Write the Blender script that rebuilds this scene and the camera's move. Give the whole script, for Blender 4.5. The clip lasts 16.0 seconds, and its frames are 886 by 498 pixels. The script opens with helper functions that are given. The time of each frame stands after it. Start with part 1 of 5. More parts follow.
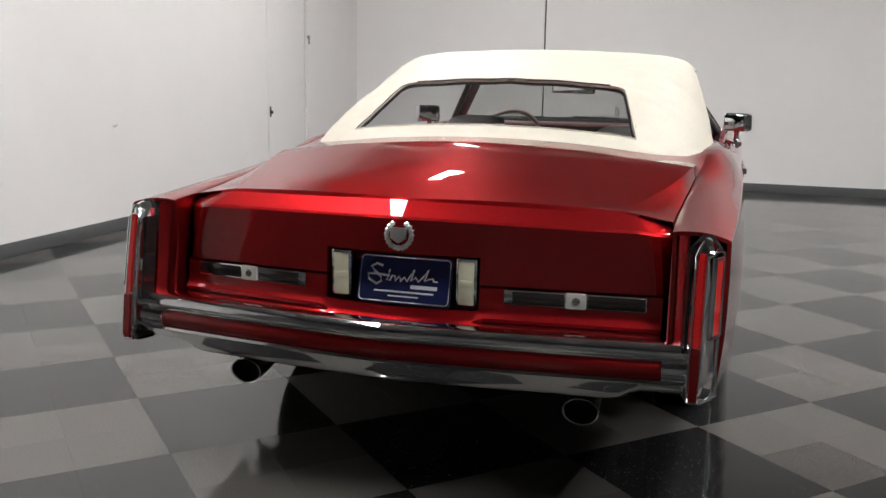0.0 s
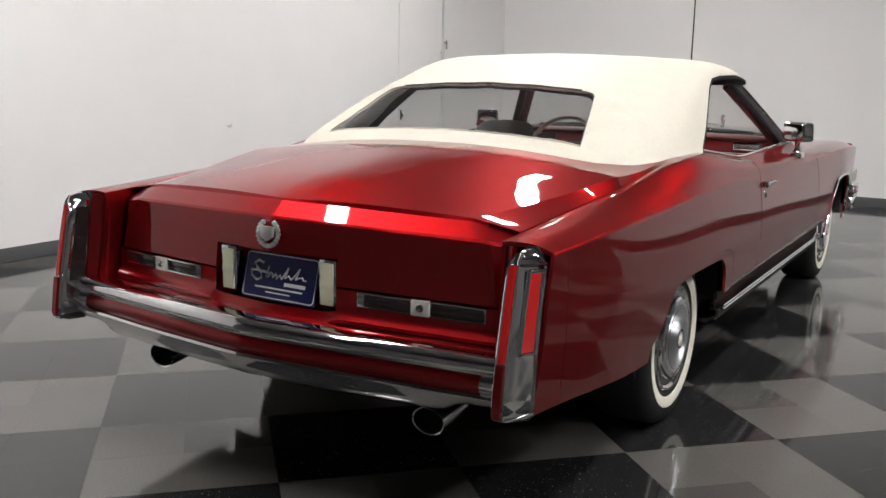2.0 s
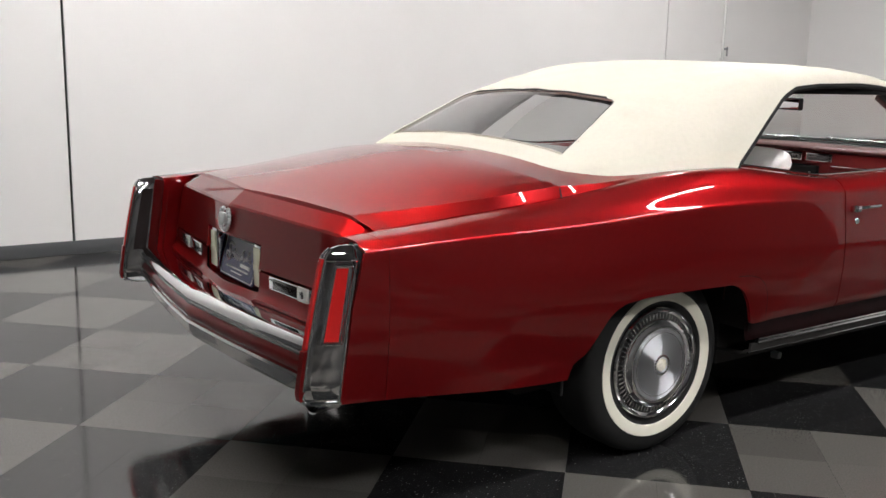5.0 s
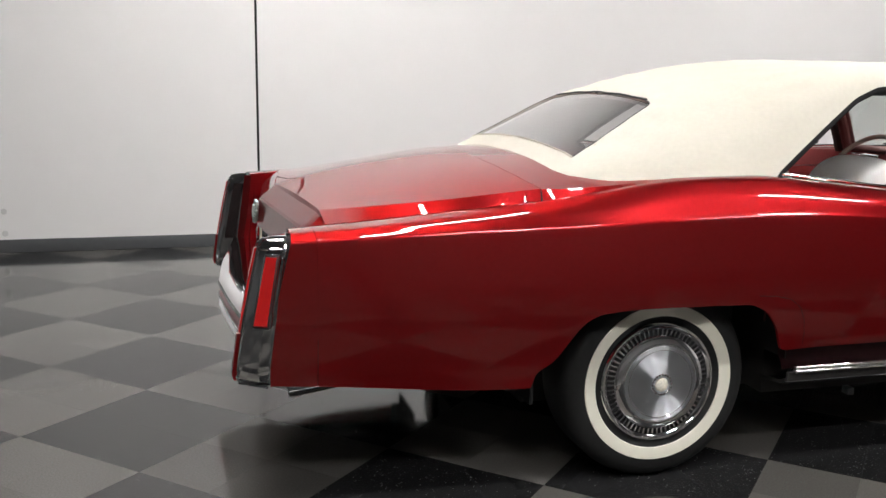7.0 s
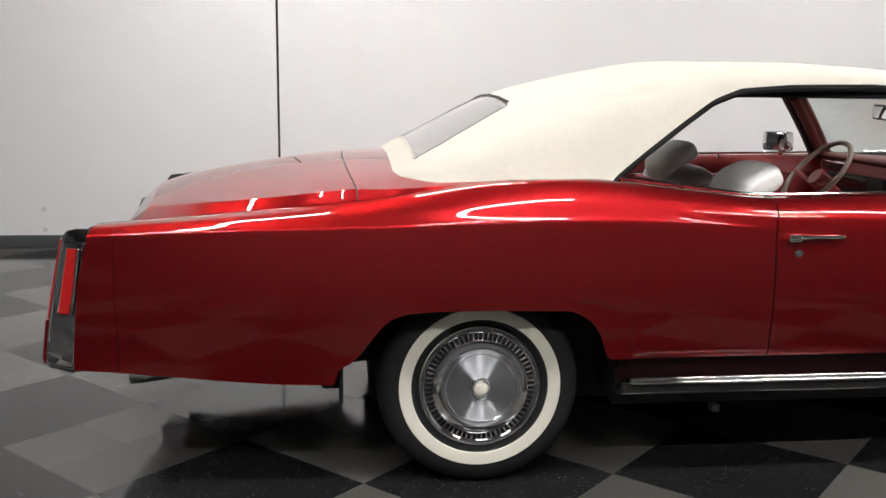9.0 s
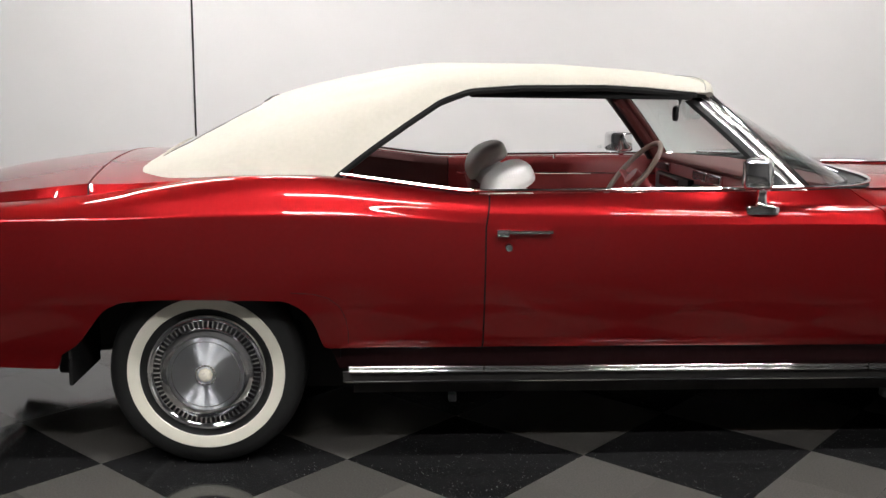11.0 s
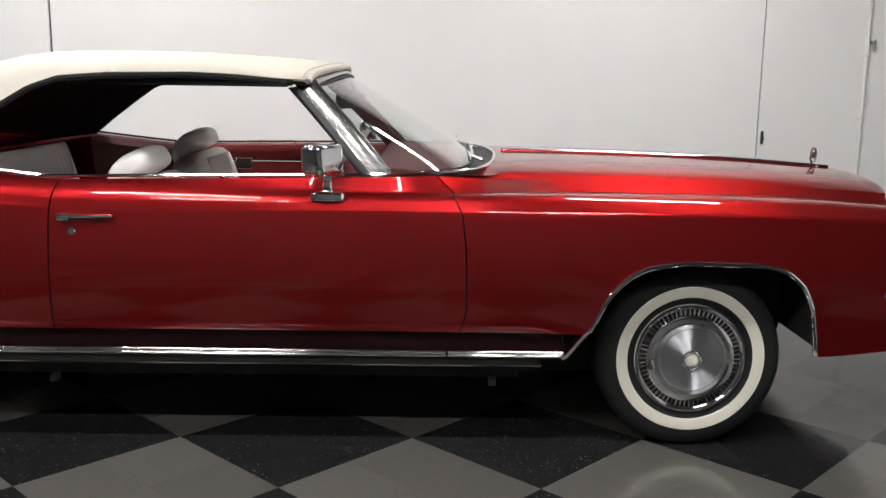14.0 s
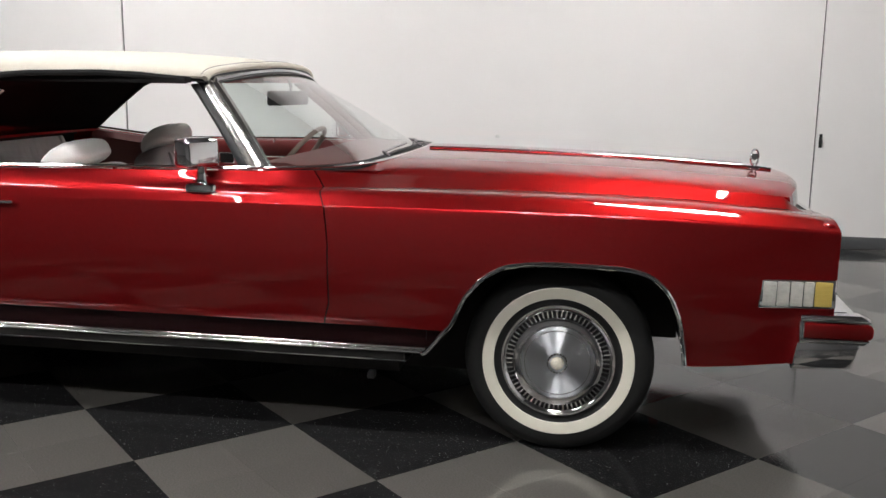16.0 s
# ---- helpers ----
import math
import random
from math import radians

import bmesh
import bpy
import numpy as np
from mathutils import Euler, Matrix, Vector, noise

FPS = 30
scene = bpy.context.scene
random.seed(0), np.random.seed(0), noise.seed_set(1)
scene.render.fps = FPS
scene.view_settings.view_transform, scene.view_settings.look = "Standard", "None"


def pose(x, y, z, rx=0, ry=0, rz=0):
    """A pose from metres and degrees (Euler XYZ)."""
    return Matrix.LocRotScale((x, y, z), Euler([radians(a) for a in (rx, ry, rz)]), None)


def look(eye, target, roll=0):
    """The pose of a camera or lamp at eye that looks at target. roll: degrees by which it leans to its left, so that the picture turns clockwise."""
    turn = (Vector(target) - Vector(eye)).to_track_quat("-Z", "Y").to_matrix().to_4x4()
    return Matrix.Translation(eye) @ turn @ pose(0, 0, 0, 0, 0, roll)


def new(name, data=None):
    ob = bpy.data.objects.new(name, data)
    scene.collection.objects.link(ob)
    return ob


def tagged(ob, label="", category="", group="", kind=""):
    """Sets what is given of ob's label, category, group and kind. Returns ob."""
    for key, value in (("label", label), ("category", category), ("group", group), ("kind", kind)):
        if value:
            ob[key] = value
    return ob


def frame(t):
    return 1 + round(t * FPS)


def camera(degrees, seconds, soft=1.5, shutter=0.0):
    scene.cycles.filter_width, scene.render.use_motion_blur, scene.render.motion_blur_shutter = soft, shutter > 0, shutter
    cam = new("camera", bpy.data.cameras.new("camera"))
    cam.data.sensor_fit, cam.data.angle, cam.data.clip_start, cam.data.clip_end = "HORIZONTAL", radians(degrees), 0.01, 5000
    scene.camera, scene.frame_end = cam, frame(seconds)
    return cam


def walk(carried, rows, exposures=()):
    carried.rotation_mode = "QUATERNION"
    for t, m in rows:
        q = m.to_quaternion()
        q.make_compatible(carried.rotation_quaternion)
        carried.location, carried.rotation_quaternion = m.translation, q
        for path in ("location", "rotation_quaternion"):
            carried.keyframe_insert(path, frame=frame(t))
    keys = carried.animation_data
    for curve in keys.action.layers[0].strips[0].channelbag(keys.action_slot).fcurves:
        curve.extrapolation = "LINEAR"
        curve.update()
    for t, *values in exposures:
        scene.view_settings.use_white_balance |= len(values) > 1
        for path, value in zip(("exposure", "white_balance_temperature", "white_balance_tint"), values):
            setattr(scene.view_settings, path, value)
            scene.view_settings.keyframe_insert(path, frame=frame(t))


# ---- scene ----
import functools

cam = camera(51.3, 16.0)
PATH = [
    (0, (-3.83, -0.952, 1.298), (-1.955, -0.364, 0.924), 0.9),
    (0.5, (-3.739, -1.219, 1.302), (-1.904, -0.517, 0.928), 1.0),
    (1, (-3.625, -1.472, 1.304), (-1.835, -0.662, 0.929), 1.1),
    (1.5, (-3.505, -1.709, 1.306), (-1.772, -0.782, 0.932), 1.1),
    (2, (-3.375, -1.939, 1.31), (-1.697, -0.916, 0.939), 1.1),
    (2.5, (-3.237, -2.164, 1.315), (-1.617, -1.05, 0.947), 0.9),
    (3, (-3.098, -2.361, 1.315), (-1.587, -1.103, 0.948), 0.8),
    (3.2, (-3.04, -2.439, 1.32), (-1.575, -1.129, 0.951), 0.8),
    (5.3, (-2.284, -3.197, 1.333), (-1.264, -1.516, 0.962), 1.2),
    (5.5, (-2.194, -3.251, 1.33), (-1.236, -1.535, 0.96), 1.1),
    (6, (-1.982, -3.364, 1.329), (-1.135, -1.589, 0.965), 1.1),
    (6.5, (-1.744, -3.478, 1.319), (-1.057, -1.636, 0.956), 1.0),
    (7, (-1.492, -3.566, 1.323), (-0.962, -1.672, 0.96), 0.9),
    (7.5, (-1.215, -3.633, 1.324), (-0.787, -1.713, 0.961), 0.8),
    (8, (-0.961, -3.693, 1.315), (-0.601, -1.758, 0.961), 0.7),
    (8.5, (-0.705, -3.747, 1.316), (-0.427, -1.798, 0.965), 0.7),
    (9, (-0.451, -3.806, 1.313), (-0.232, -1.849, 0.965), 0.7),
    (9.2, (-0.355, -3.83, 1.312), (-0.137, -1.872, 0.967), 0.7),
    (11.5, (0.888, -4.066, 1.314), (0.983, -2.098, 0.972), 0.8),
    (12, (1.167, -4.085, 1.314), (1.237, -2.116, 0.97), 0.8),
    (12.5, (1.441, -4.106, 1.31), (1.506, -2.137, 0.964), 0.6),
    (13, (1.72, -4.124, 1.315), (1.79, -2.157, 0.961), 0.6),
    (13.5, (1.995, -4.129, 1.316), (2.052, -2.162, 0.96), 0.8),
    (14, (2.275, -4.133, 1.32), (2.295, -2.166, 0.959), 0.8),
    (14.5, (2.538, -4.125, 1.318), (2.488, -2.159, 0.956), 0.8),
    (15, (2.799, -4.11, 1.317), (2.688, -2.147, 0.956), 0.8),
    (15.5, (3.057, -4.105, 1.314), (2.833, -2.151, 0.955), 0.8),
    (16, (3.325, -4.096, 1.315), (2.998, -2.157, 0.954), 0.8),
]
walk(cam, [(t, look(eye, target, roll)) for t, eye, target, roll in PATH])

# ---- world and lights ----
scene.view_settings.exposure = 0.0
world = bpy.data.worlds.new("world")
world.use_nodes = True
world.node_tree.nodes["Background"].inputs[0].default_value = (0.8, 0.85, 0.9, 1)
world.node_tree.nodes["Background"].inputs[1].default_value = 0.02
scene.world = world

ROOM_W, ROOM_E, ROOM_S, ROOM_N, ROOM_H = -8.0, 7.45, -8.5, 3.79, 4.3
PANELS = 129.0


# ---- materials ----
def mat(name, color, rough=0.5, metal=0.0, coat=0.0, grain=0.0, grain_size=40.0, bump=0.0, bump_size=200.0, spec=0.5, trans=0.0, rough_var=0.0):
    m = bpy.data.materials.new(name)
    m.use_nodes = True
    nt = m.node_tree
    b = nt.nodes["Principled BSDF"]
    b.inputs["Base Color"].default_value = (*color, 1)
    b.inputs["Roughness"].default_value = rough
    b.inputs["Metallic"].default_value = metal
    b.inputs["Coat Weight"].default_value = coat
    b.inputs["Coat Roughness"].default_value = 0.06
    b.inputs["Coat IOR"].default_value = 1.40
    b.inputs["Specular IOR Level"].default_value = spec
    b.inputs["Transmission Weight"].default_value = trans
    tc = nt.nodes.new("ShaderNodeTexCoord")
    if grain > 0:
        n1, n2 = nt.nodes.new("ShaderNodeTexNoise"), nt.nodes.new("ShaderNodeTexNoise")
        n1.inputs["Scale"].default_value, n2.inputs["Scale"].default_value = grain_size, grain_size / 14
        n1.inputs["Detail"].default_value = 4
        for n in (n1, n2):
            nt.links.new(tc.outputs["Object"], n.inputs["Vector"])
        add = nt.nodes.new("ShaderNodeMath")
        nt.links.new(n1.outputs["Fac"], add.inputs[0])
        nt.links.new(n2.outputs["Fac"], add.inputs[1])
        ramp = nt.nodes.new("ShaderNodeMapRange")
        ramp.inputs["From Min"].default_value, ramp.inputs["From Max"].default_value = 0.6, 1.4
        ramp.inputs["To Min"].default_value, ramp.inputs["To Max"].default_value = 1 - grain, 1 + grain
        nt.links.new(add.outputs[0], ramp.inputs["Value"])
        mul = nt.nodes.new("ShaderNodeVectorMath")
        mul.operation = "SCALE"
        mul.inputs[0].default_value = color
        nt.links.new(ramp.outputs[0], mul.inputs["Scale"])
        nt.links.new(mul.outputs[0], b.inputs["Base Color"])
        if rough_var:
            rr = nt.nodes.new("ShaderNodeMapRange")
            rr.inputs["From Min"].default_value, rr.inputs["From Max"].default_value = 0.3, 0.7
            rr.inputs["To Min"].default_value, rr.inputs["To Max"].default_value = max(0.01, rough - rough_var), rough + rough_var
            nt.links.new(n2.outputs["Fac"], rr.inputs["Value"])
            nt.links.new(rr.outputs[0], b.inputs["Roughness"])
    if bump > 0:
        n3 = nt.nodes.new("ShaderNodeTexNoise")
        n3.inputs["Scale"].default_value = bump_size
        n3.inputs["Detail"].default_value = 3
        nt.links.new(tc.outputs["Object"], n3.inputs["Vector"])
        bp = nt.nodes.new("ShaderNodeBump")
        bp.inputs["Strength"].default_value = bump
        bp.inputs["Distance"].default_value = 0.002
        nt.links.new(n3.outputs["Fac"], bp.inputs["Height"])
        nt.links.new(bp.outputs[0], b.inputs["Normal"])
    return m


def glass_mat(name, tint, floor=0.13, rise=3.4):
    """Thin glass: clear with a tint, and a mirror that grows towards grazing angles."""
    m = bpy.data.materials.new(name)
    m.use_nodes = True
    nt = m.node_tree
    nt.nodes.remove(nt.nodes["Principled BSDF"])
    t, g, mix, lw = (nt.nodes.new(k) for k in ("ShaderNodeBsdfTransparent", "ShaderNodeBsdfGlossy", "ShaderNodeMixShader", "ShaderNodeLayerWeight"))
    t.inputs[0].default_value = (*tint, 1)
    g.inputs["Color"].default_value = (1, 1, 1, 1)
    g.inputs["Roughness"].default_value = 0.02
    lw.inputs["Blend"].default_value = 0.5
    pw, ma = nt.nodes.new("ShaderNodeMath"), nt.nodes.new("ShaderNodeMath")
    pw.operation, ma.operation = "POWER", "MULTIPLY_ADD"
    pw.inputs[1].default_value = rise
    ma.inputs[1].default_value, ma.inputs[2].default_value = 0.92, floor
    nt.links.new(lw.outputs["Facing"], pw.inputs[0])
    nt.links.new(pw.outputs[0], ma.inputs[0])
    nt.links.new(ma.outputs[0], mix.inputs[0])
    nt.links.new(t.outputs[0], mix.inputs[1])
    nt.links.new(g.outputs[0], mix.inputs[2])
    nt.links.new(mix.outputs[0], nt.nodes["Material Output"].inputs["Surface"])
    return m


def glow_mat(name, color, strength):
    m = bpy.data.materials.new(name)
    m.use_nodes = True
    b = m.node_tree.nodes["Principled BSDF"]
    b.inputs["Base Color"].default_value = (*color, 1)
    b.inputs["Emission Color"].default_value = (*color, 1)
    b.inputs["Emission Strength"].default_value = strength
    return m


M_PAINT = mat("red_paint", (0.305, 0.0100, 0.0122), 0.395, 0.90, 1.0, grain=0.06, grain_size=900)
M_PAINT.node_tree.nodes["Principled BSDF"].inputs["Specular Tint"].default_value = (0.30, 0.03, 0.04, 1)
M_PAINT.node_tree.nodes["Principled BSDF"].inputs["Coat Roughness"].default_value = 0.012
M_PAINT.node_tree.nodes["Principled BSDF"].inputs["Coat IOR"].default_value = 1.5
M_CHROME = mat("chrome", (0.82, 0.82, 0.83), 0.06, 1.0)
M_STEEL = mat("brushed_steel", (0.5, 0.5, 0.52), 0.25, 1.0)
M_EMBLEM = mat("brushed_chrome", (0.88, 0.88, 0.88), 0.32, 1.0)
M_SATIN = mat("satin_chrome", (0.60, 0.60, 0.61), 0.16, 1.0)
M_VINYL = mat("cream_vinyl", (0.575, 0.54, 0.46), 0.62, grain=0.05, grain_size=60, bump=0.25, bump_size=500)
M_BLACK = mat("black_rubber", (0.012, 0.012, 0.013), 0.55, grain=0.2, grain_size=60)
M_LINER = mat("black_lining", (0.021, 0.0205, 0.021), 0.9, spec=0.1, grain=0.15, grain_size=90)
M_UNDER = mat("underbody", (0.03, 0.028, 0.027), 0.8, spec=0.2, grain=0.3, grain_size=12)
M_PILLAR = mat("pillar_satin", (0.34, 0.33, 0.32), 0.22, 1.0)
# near-black red that stands in for shade on the lower flank
M_ROCKER_SHADE = mat("rocker_shade", (0.016, 0.0045, 0.005), 0.6, spec=0.06, grain=0.2, grain_size=40)
M_WHITEWALL = mat("whitewall", (0.78, 0.75, 0.64), 0.55, grain=0.04, grain_size=30)
M_TYRE = mat("tyre_rubber", (0.021, 0.021, 0.021), 0.6, spec=0.15, grain=0.15, grain_size=50)
M_LENS = mat("red_lens", (0.52, 0.014, 0.014), 0.12, coat=1.0)
M_DARKLENS = mat("dark_lens", (0.02, 0.014, 0.014), 0.15, coat=0.6)
M_CREAM_LENS = mat("reversing_lens", (0.72, 0.70, 0.52), 0.25, coat=0.5)
M_CLEAR = mat("ribbed_lens", (0.66, 0.65, 0.60), 0.25, 0.3, coat=0.6, grain=0.2, grain_size=60)
M_AMBER = mat("amber_lens", (0.55, 0.41, 0.11), 0.25, coat=0.5, grain=0.08, grain_size=120)
M_LEATHER = mat("white_leather", (0.83, 0.80, 0.775), 0.45, grain=0.03, grain_size=70, bump=0.2, bump_size=350)
M_REDTRIM = mat("red_vinyl_trim", (0.27, 0.024, 0.025), 0.45, grain=0.08, grain_size=60, bump=0.2, bump_size=400)
M_DARKTRIM = mat("dark_red_trim", (0.115, 0.030, 0.028), 0.5, grain=0.08, grain_size=60)
M_PLATE = mat("plate_blue", (0.010, 0.016, 0.095), 0.35, coat=0.4)
M_INK = mat("plate_ink", (0.88, 0.88, 0.89), 0.5)
M_WALL = mat("wall_paint", (0.80, 0.785, 0.775), 0.55, grain=0.02, grain_size=3, bump=0.05, bump_size=60)
M_SEAM = mat("seam_gap", (0.012, 0.012, 0.012), 0.8)
M_BASE = mat("grey_baseboard", (0.085, 0.088, 0.092), 0.4, grain=0.06, grain_size=20)
M_SOUTH = mat("dark_grey_wall_paint", (0.13, 0.128, 0.127), 0.6, grain=0.03, grain_size=4, bump=0.05, bump_size=60)
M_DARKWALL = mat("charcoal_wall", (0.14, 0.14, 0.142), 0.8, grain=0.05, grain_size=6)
M_CEIL = mat("ceiling_paint", (0.14, 0.14, 0.142), 0.9, grain=0.03, grain_size=4)
M_GLASS = glass_mat("tinted_glass", (0.80, 0.88, 0.86))
M_BACKGLASS = glass_mat("rear_glass", (0.92, 0.935, 0.93), 0.10, 2.4)
M_PANEL = glow_mat("lit_diffuser", (1.0, 0.985, 0.974), PANELS)
M_SOCKET = mat("white_plastic", (0.7, 0.7, 0.68), 0.5)
M_WOODRIM = mat("steering_rim", (0.33, 0.25, 0.21), 0.4)


def tile_mat(name, color, fleck, flecks):
    """Polished vinyl tile with flecks and a worn gloss; each tile differs a little."""
    m = bpy.data.materials.new(name)
    m.use_nodes = True
    nt = m.node_tree
    b = nt.nodes["Principled BSDF"]
    tc, info = nt.nodes.new("ShaderNodeTexCoord"), nt.nodes.new("ShaderNodeObjectInfo")
    off = nt.nodes.new("ShaderNodeVectorMath")
    off.operation = "ADD"
    big = nt.nodes.new("ShaderNodeVectorMath")
    big.operation = "SCALE"
    big.inputs[0].default_value = (7.1, 3.3, 0)
    nt.links.new(info.outputs["Random"], big.inputs["Scale"])
    nt.links.new(tc.outputs["Object"], off.inputs[0])
    nt.links.new(big.outputs[0], off.inputs[1])
    vor, nz, cloud = nt.nodes.new("ShaderNodeTexVoronoi"), nt.nodes.new("ShaderNodeTexNoise"), nt.nodes.new("ShaderNodeTexNoise")
    vor.inputs["Scale"].default_value, nz.inputs["Scale"].default_value, cloud.inputs["Scale"].default_value = 95, 160, 5
    nz.inputs["Detail"].default_value = 5
    for n in (vor, nz, cloud):
        nt.links.new(off.outputs[0], n.inputs["Vector"])
    spot = nt.nodes.new("ShaderNodeMapRange")
    spot.inputs["From Min"].default_value, spot.inputs["From Max"].default_value = 0.10, 0.22
    spot.inputs["To Min"].default_value, spot.inputs["To Max"].default_value = 1, 0
    nt.links.new(vor.outputs["Distance"], spot.inputs["Value"])
    pick = nt.nodes.new("ShaderNodeMath")
    pick.operation = "LESS_THAN"
    pick.inputs[1].default_value = flecks
    sep = nt.nodes.new("ShaderNodeSeparateColor")
    nt.links.new(vor.outputs["Color"], sep.inputs[0])
    nt.links.new(sep.outputs[0], pick.inputs[0])
    both = nt.nodes.new("ShaderNodeMath")
    both.operation = "MULTIPLY"
    nt.links.new(spot.outputs[0], both.inputs[0])
    nt.links.new(pick.outputs[0], both.inputs[1])
    tone = nt.nodes.new("ShaderNodeMapRange")
    tone.inputs["From Min"].default_value, tone.inputs["From Max"].default_value = 0.3, 0.7
    tone.inputs["To Min"].default_value, tone.inputs["To Max"].default_value = 0.85, 1.15
    nt.links.new(nz.outputs["Fac"], tone.inputs["Value"])
    each = nt.nodes.new("ShaderNodeMapRange")
    each.inputs["To Min"].default_value, each.inputs["To Max"].default_value = 0.62, 1.06
    geo, mixed, whole = nt.nodes.new("ShaderNodeNewGeometry"), nt.nodes.new("ShaderNodeMath"), nt.nodes.new("ShaderNodeMath")
    mixed.operation, whole.operation = "ADD", "FRACT"
    nt.links.new(info.outputs["Random"], mixed.inputs[0])
    nt.links.new(geo.outputs["Random Per Island"], mixed.inputs[1])
    nt.links.new(mixed.outputs[0], whole.inputs[0])
    odd = nt.nodes.new("ShaderNodeMath")
    odd.operation = "POWER"
    odd.inputs[1].default_value = 0.35
    nt.links.new(whole.outputs[0], odd.inputs[0])
    nt.links.new(odd.outputs[0], each.inputs["Value"])
    tm = nt.nodes.new("ShaderNodeMath")
    tm.operation = "MULTIPLY"
    nt.links.new(tone.outputs[0], tm.inputs[0])
    nt.links.new(each.outputs[0], tm.inputs[1])
    base = nt.nodes.new("ShaderNodeVectorMath")
    base.operation = "SCALE"
    base.inputs[0].default_value = color
    nt.links.new(tm.outputs[0], base.inputs["Scale"])
    mix = nt.nodes.new("ShaderNodeMix")
    mix.data_type = "RGBA"
    nt.links.new(both.outputs[0], mix.inputs[0])
    nt.links.new(base.outputs[0], mix.inputs[6])
    mix.inputs[7].default_value = (*fleck, 1)
    nt.links.new(mix.outputs[2], b.inputs["Base Color"])
    rr = nt.nodes.new("ShaderNodeMapRange")
    rr.inputs["From Min"].default_value, rr.inputs["From Max"].default_value = 0.3, 0.7
    rr.inputs["To Min"].default_value, rr.inputs["To Max"].default_value = 0.06, 0.12
    nt.links.new(cloud.outputs["Fac"], rr.inputs["Value"])
    nt.links.new(rr.outputs[0], b.inputs["Roughness"])
    b.inputs["Specular IOR Level"].default_value = 0.5
    return m


M_TILE_DARK = tile_mat("tile_black", (0.016, 0.016, 0.0165), (0.30, 0.30, 0.29), 0.22)
M_TILE_LIGHT = tile_mat("tile_grey", (0.099, 0.094, 0.086), (0.09, 0.115, 0.11), 0.12)


# ---- building helpers ----
def part(name, bm, material, parent=None, label="", smooth=True, angle=35):
    me = bpy.data.meshes.new(name)
    bm.to_mesh(me)
    bm.free()
    me.materials.append(material)
    if smooth:
        me.shade_smooth()
        me.set_sharp_from_angle(angle=radians(angle))
    ob = new(name, me)
    ob.parent = parent
    if label:
        tagged(ob, label)
    return ob


def empty(name, label, category, group="", at=(0, 0, 0)):
    ob = new(name)
    ob.location = at
    return tagged(ob, label, category, group)


def box(bm, x0, x1, y0, y1, z0, z1, bevel=0.0, seg=2, m=None):
    r = bmesh.ops.create_cube(bm, size=1.0)
    vs = r["verts"]
    bmesh.ops.scale(bm, vec=(x1 - x0, y1 - y0, z1 - z0), verts=vs)
    bmesh.ops.translate(bm, vec=((x0 + x1) / 2, (y0 + y1) / 2, (z0 + z1) / 2), verts=vs)
    if m is not None:
        bmesh.ops.transform(bm, matrix=m, verts=vs)
    if bevel:
        es = list({e for v in vs for e in v.link_edges})
        bmesh.ops.bevel(bm, geom=es, offset=bevel, segments=seg, profile=0.5, affect="EDGES")
    return bm


def boxed(*a, **k):
    return box(bmesh.new(), *a, **k)


def ip(x, pts):
    """Smooth value at x through (x, value) pairs that never overshoots."""
    n = len(pts)
    if x <= pts[0][0]:
        return pts[0][1]
    if x >= pts[-1][0]:
        return pts[-1][1]
    k = max(i for i in range(n - 1) if pts[i][0] <= x)
    d = [(pts[i + 1][1] - pts[i][1]) / (pts[i + 1][0] - pts[i][0]) for i in range(n - 1)]

    def slope(i):
        if i == 0:
            return d[0]
        if i == n - 1:
            return d[-1]
        return 0.0 if d[i - 1] * d[i] <= 0 else 2 * d[i - 1] * d[i] / (d[i - 1] + d[i])
    (x0, y0), (x1, y1) = pts[k], pts[k + 1]
    h = x1 - x0
    t = (x - x0) / h
    return (y0 * (1 + 2 * t) * (1 - t) ** 2 + h * slope(k) * t * (1 - t) ** 2 + y1 * t * t * (3 - 2 * t) + h * slope(k + 1) * t * t * (t - 1))


def lin(x, pts):
    if x <= pts[0][0]:
        return pts[0][1]
    for (x0, y0), (x1, y1) in zip(pts, pts[1:]):
        if x <= x1:
            return y0 + (y1 - y0) * (x - x0) / (x1 - x0)
    return pts[-1][1]


def rounded(pts, radii, n=4):
    """A polyline with its inner corners rounded; always the same number of points."""
    out = [Vector(pts[0])]
    for i in range(1, len(pts) - 1):
        a, b, c = Vector(pts[i - 1]), Vector(pts[i]), Vector(pts[i + 1])
        ra = min(radii[i], (a - b).length * 0.48)
        rc = min(radii[i], (c - b).length * 0.48)
        p = b + (a - b).normalized() * ra if ra > 0 else b
        q = b + (c - b).normalized() * rc if rc > 0 else b
        for j in range(n + 1):
            t = j / n
            out.append(p * (1 - t) ** 2 + b * 2 * t * (1 - t) + q * t * t)
    out.append(Vector(pts[-1]))
    return out


def filled(pts, n):
    """Spread n extra points over each long piece of a polyline."""
    out = []
    for a, b in zip(pts, pts[1:]):
        out += [a + (b - a) * (j / n) for j in range(n)]
    return out + [pts[-1]]


def loft(rows, flip=False, bm=None, closed=False):
    bm = bm or bmesh.new()
    vs = [[bm.verts.new(p) for p in r] for r in rows]
    m = len(rows[0])
    for i in range(len(rows) - 1):
        for j in range(m if closed else m - 1):
            k = (j + 1) % m
            q = (vs[i][j], vs[i][k], vs[i + 1][k], vs[i + 1][j])
            bm.faces.new(q[::-1] if flip else q)
    return bm


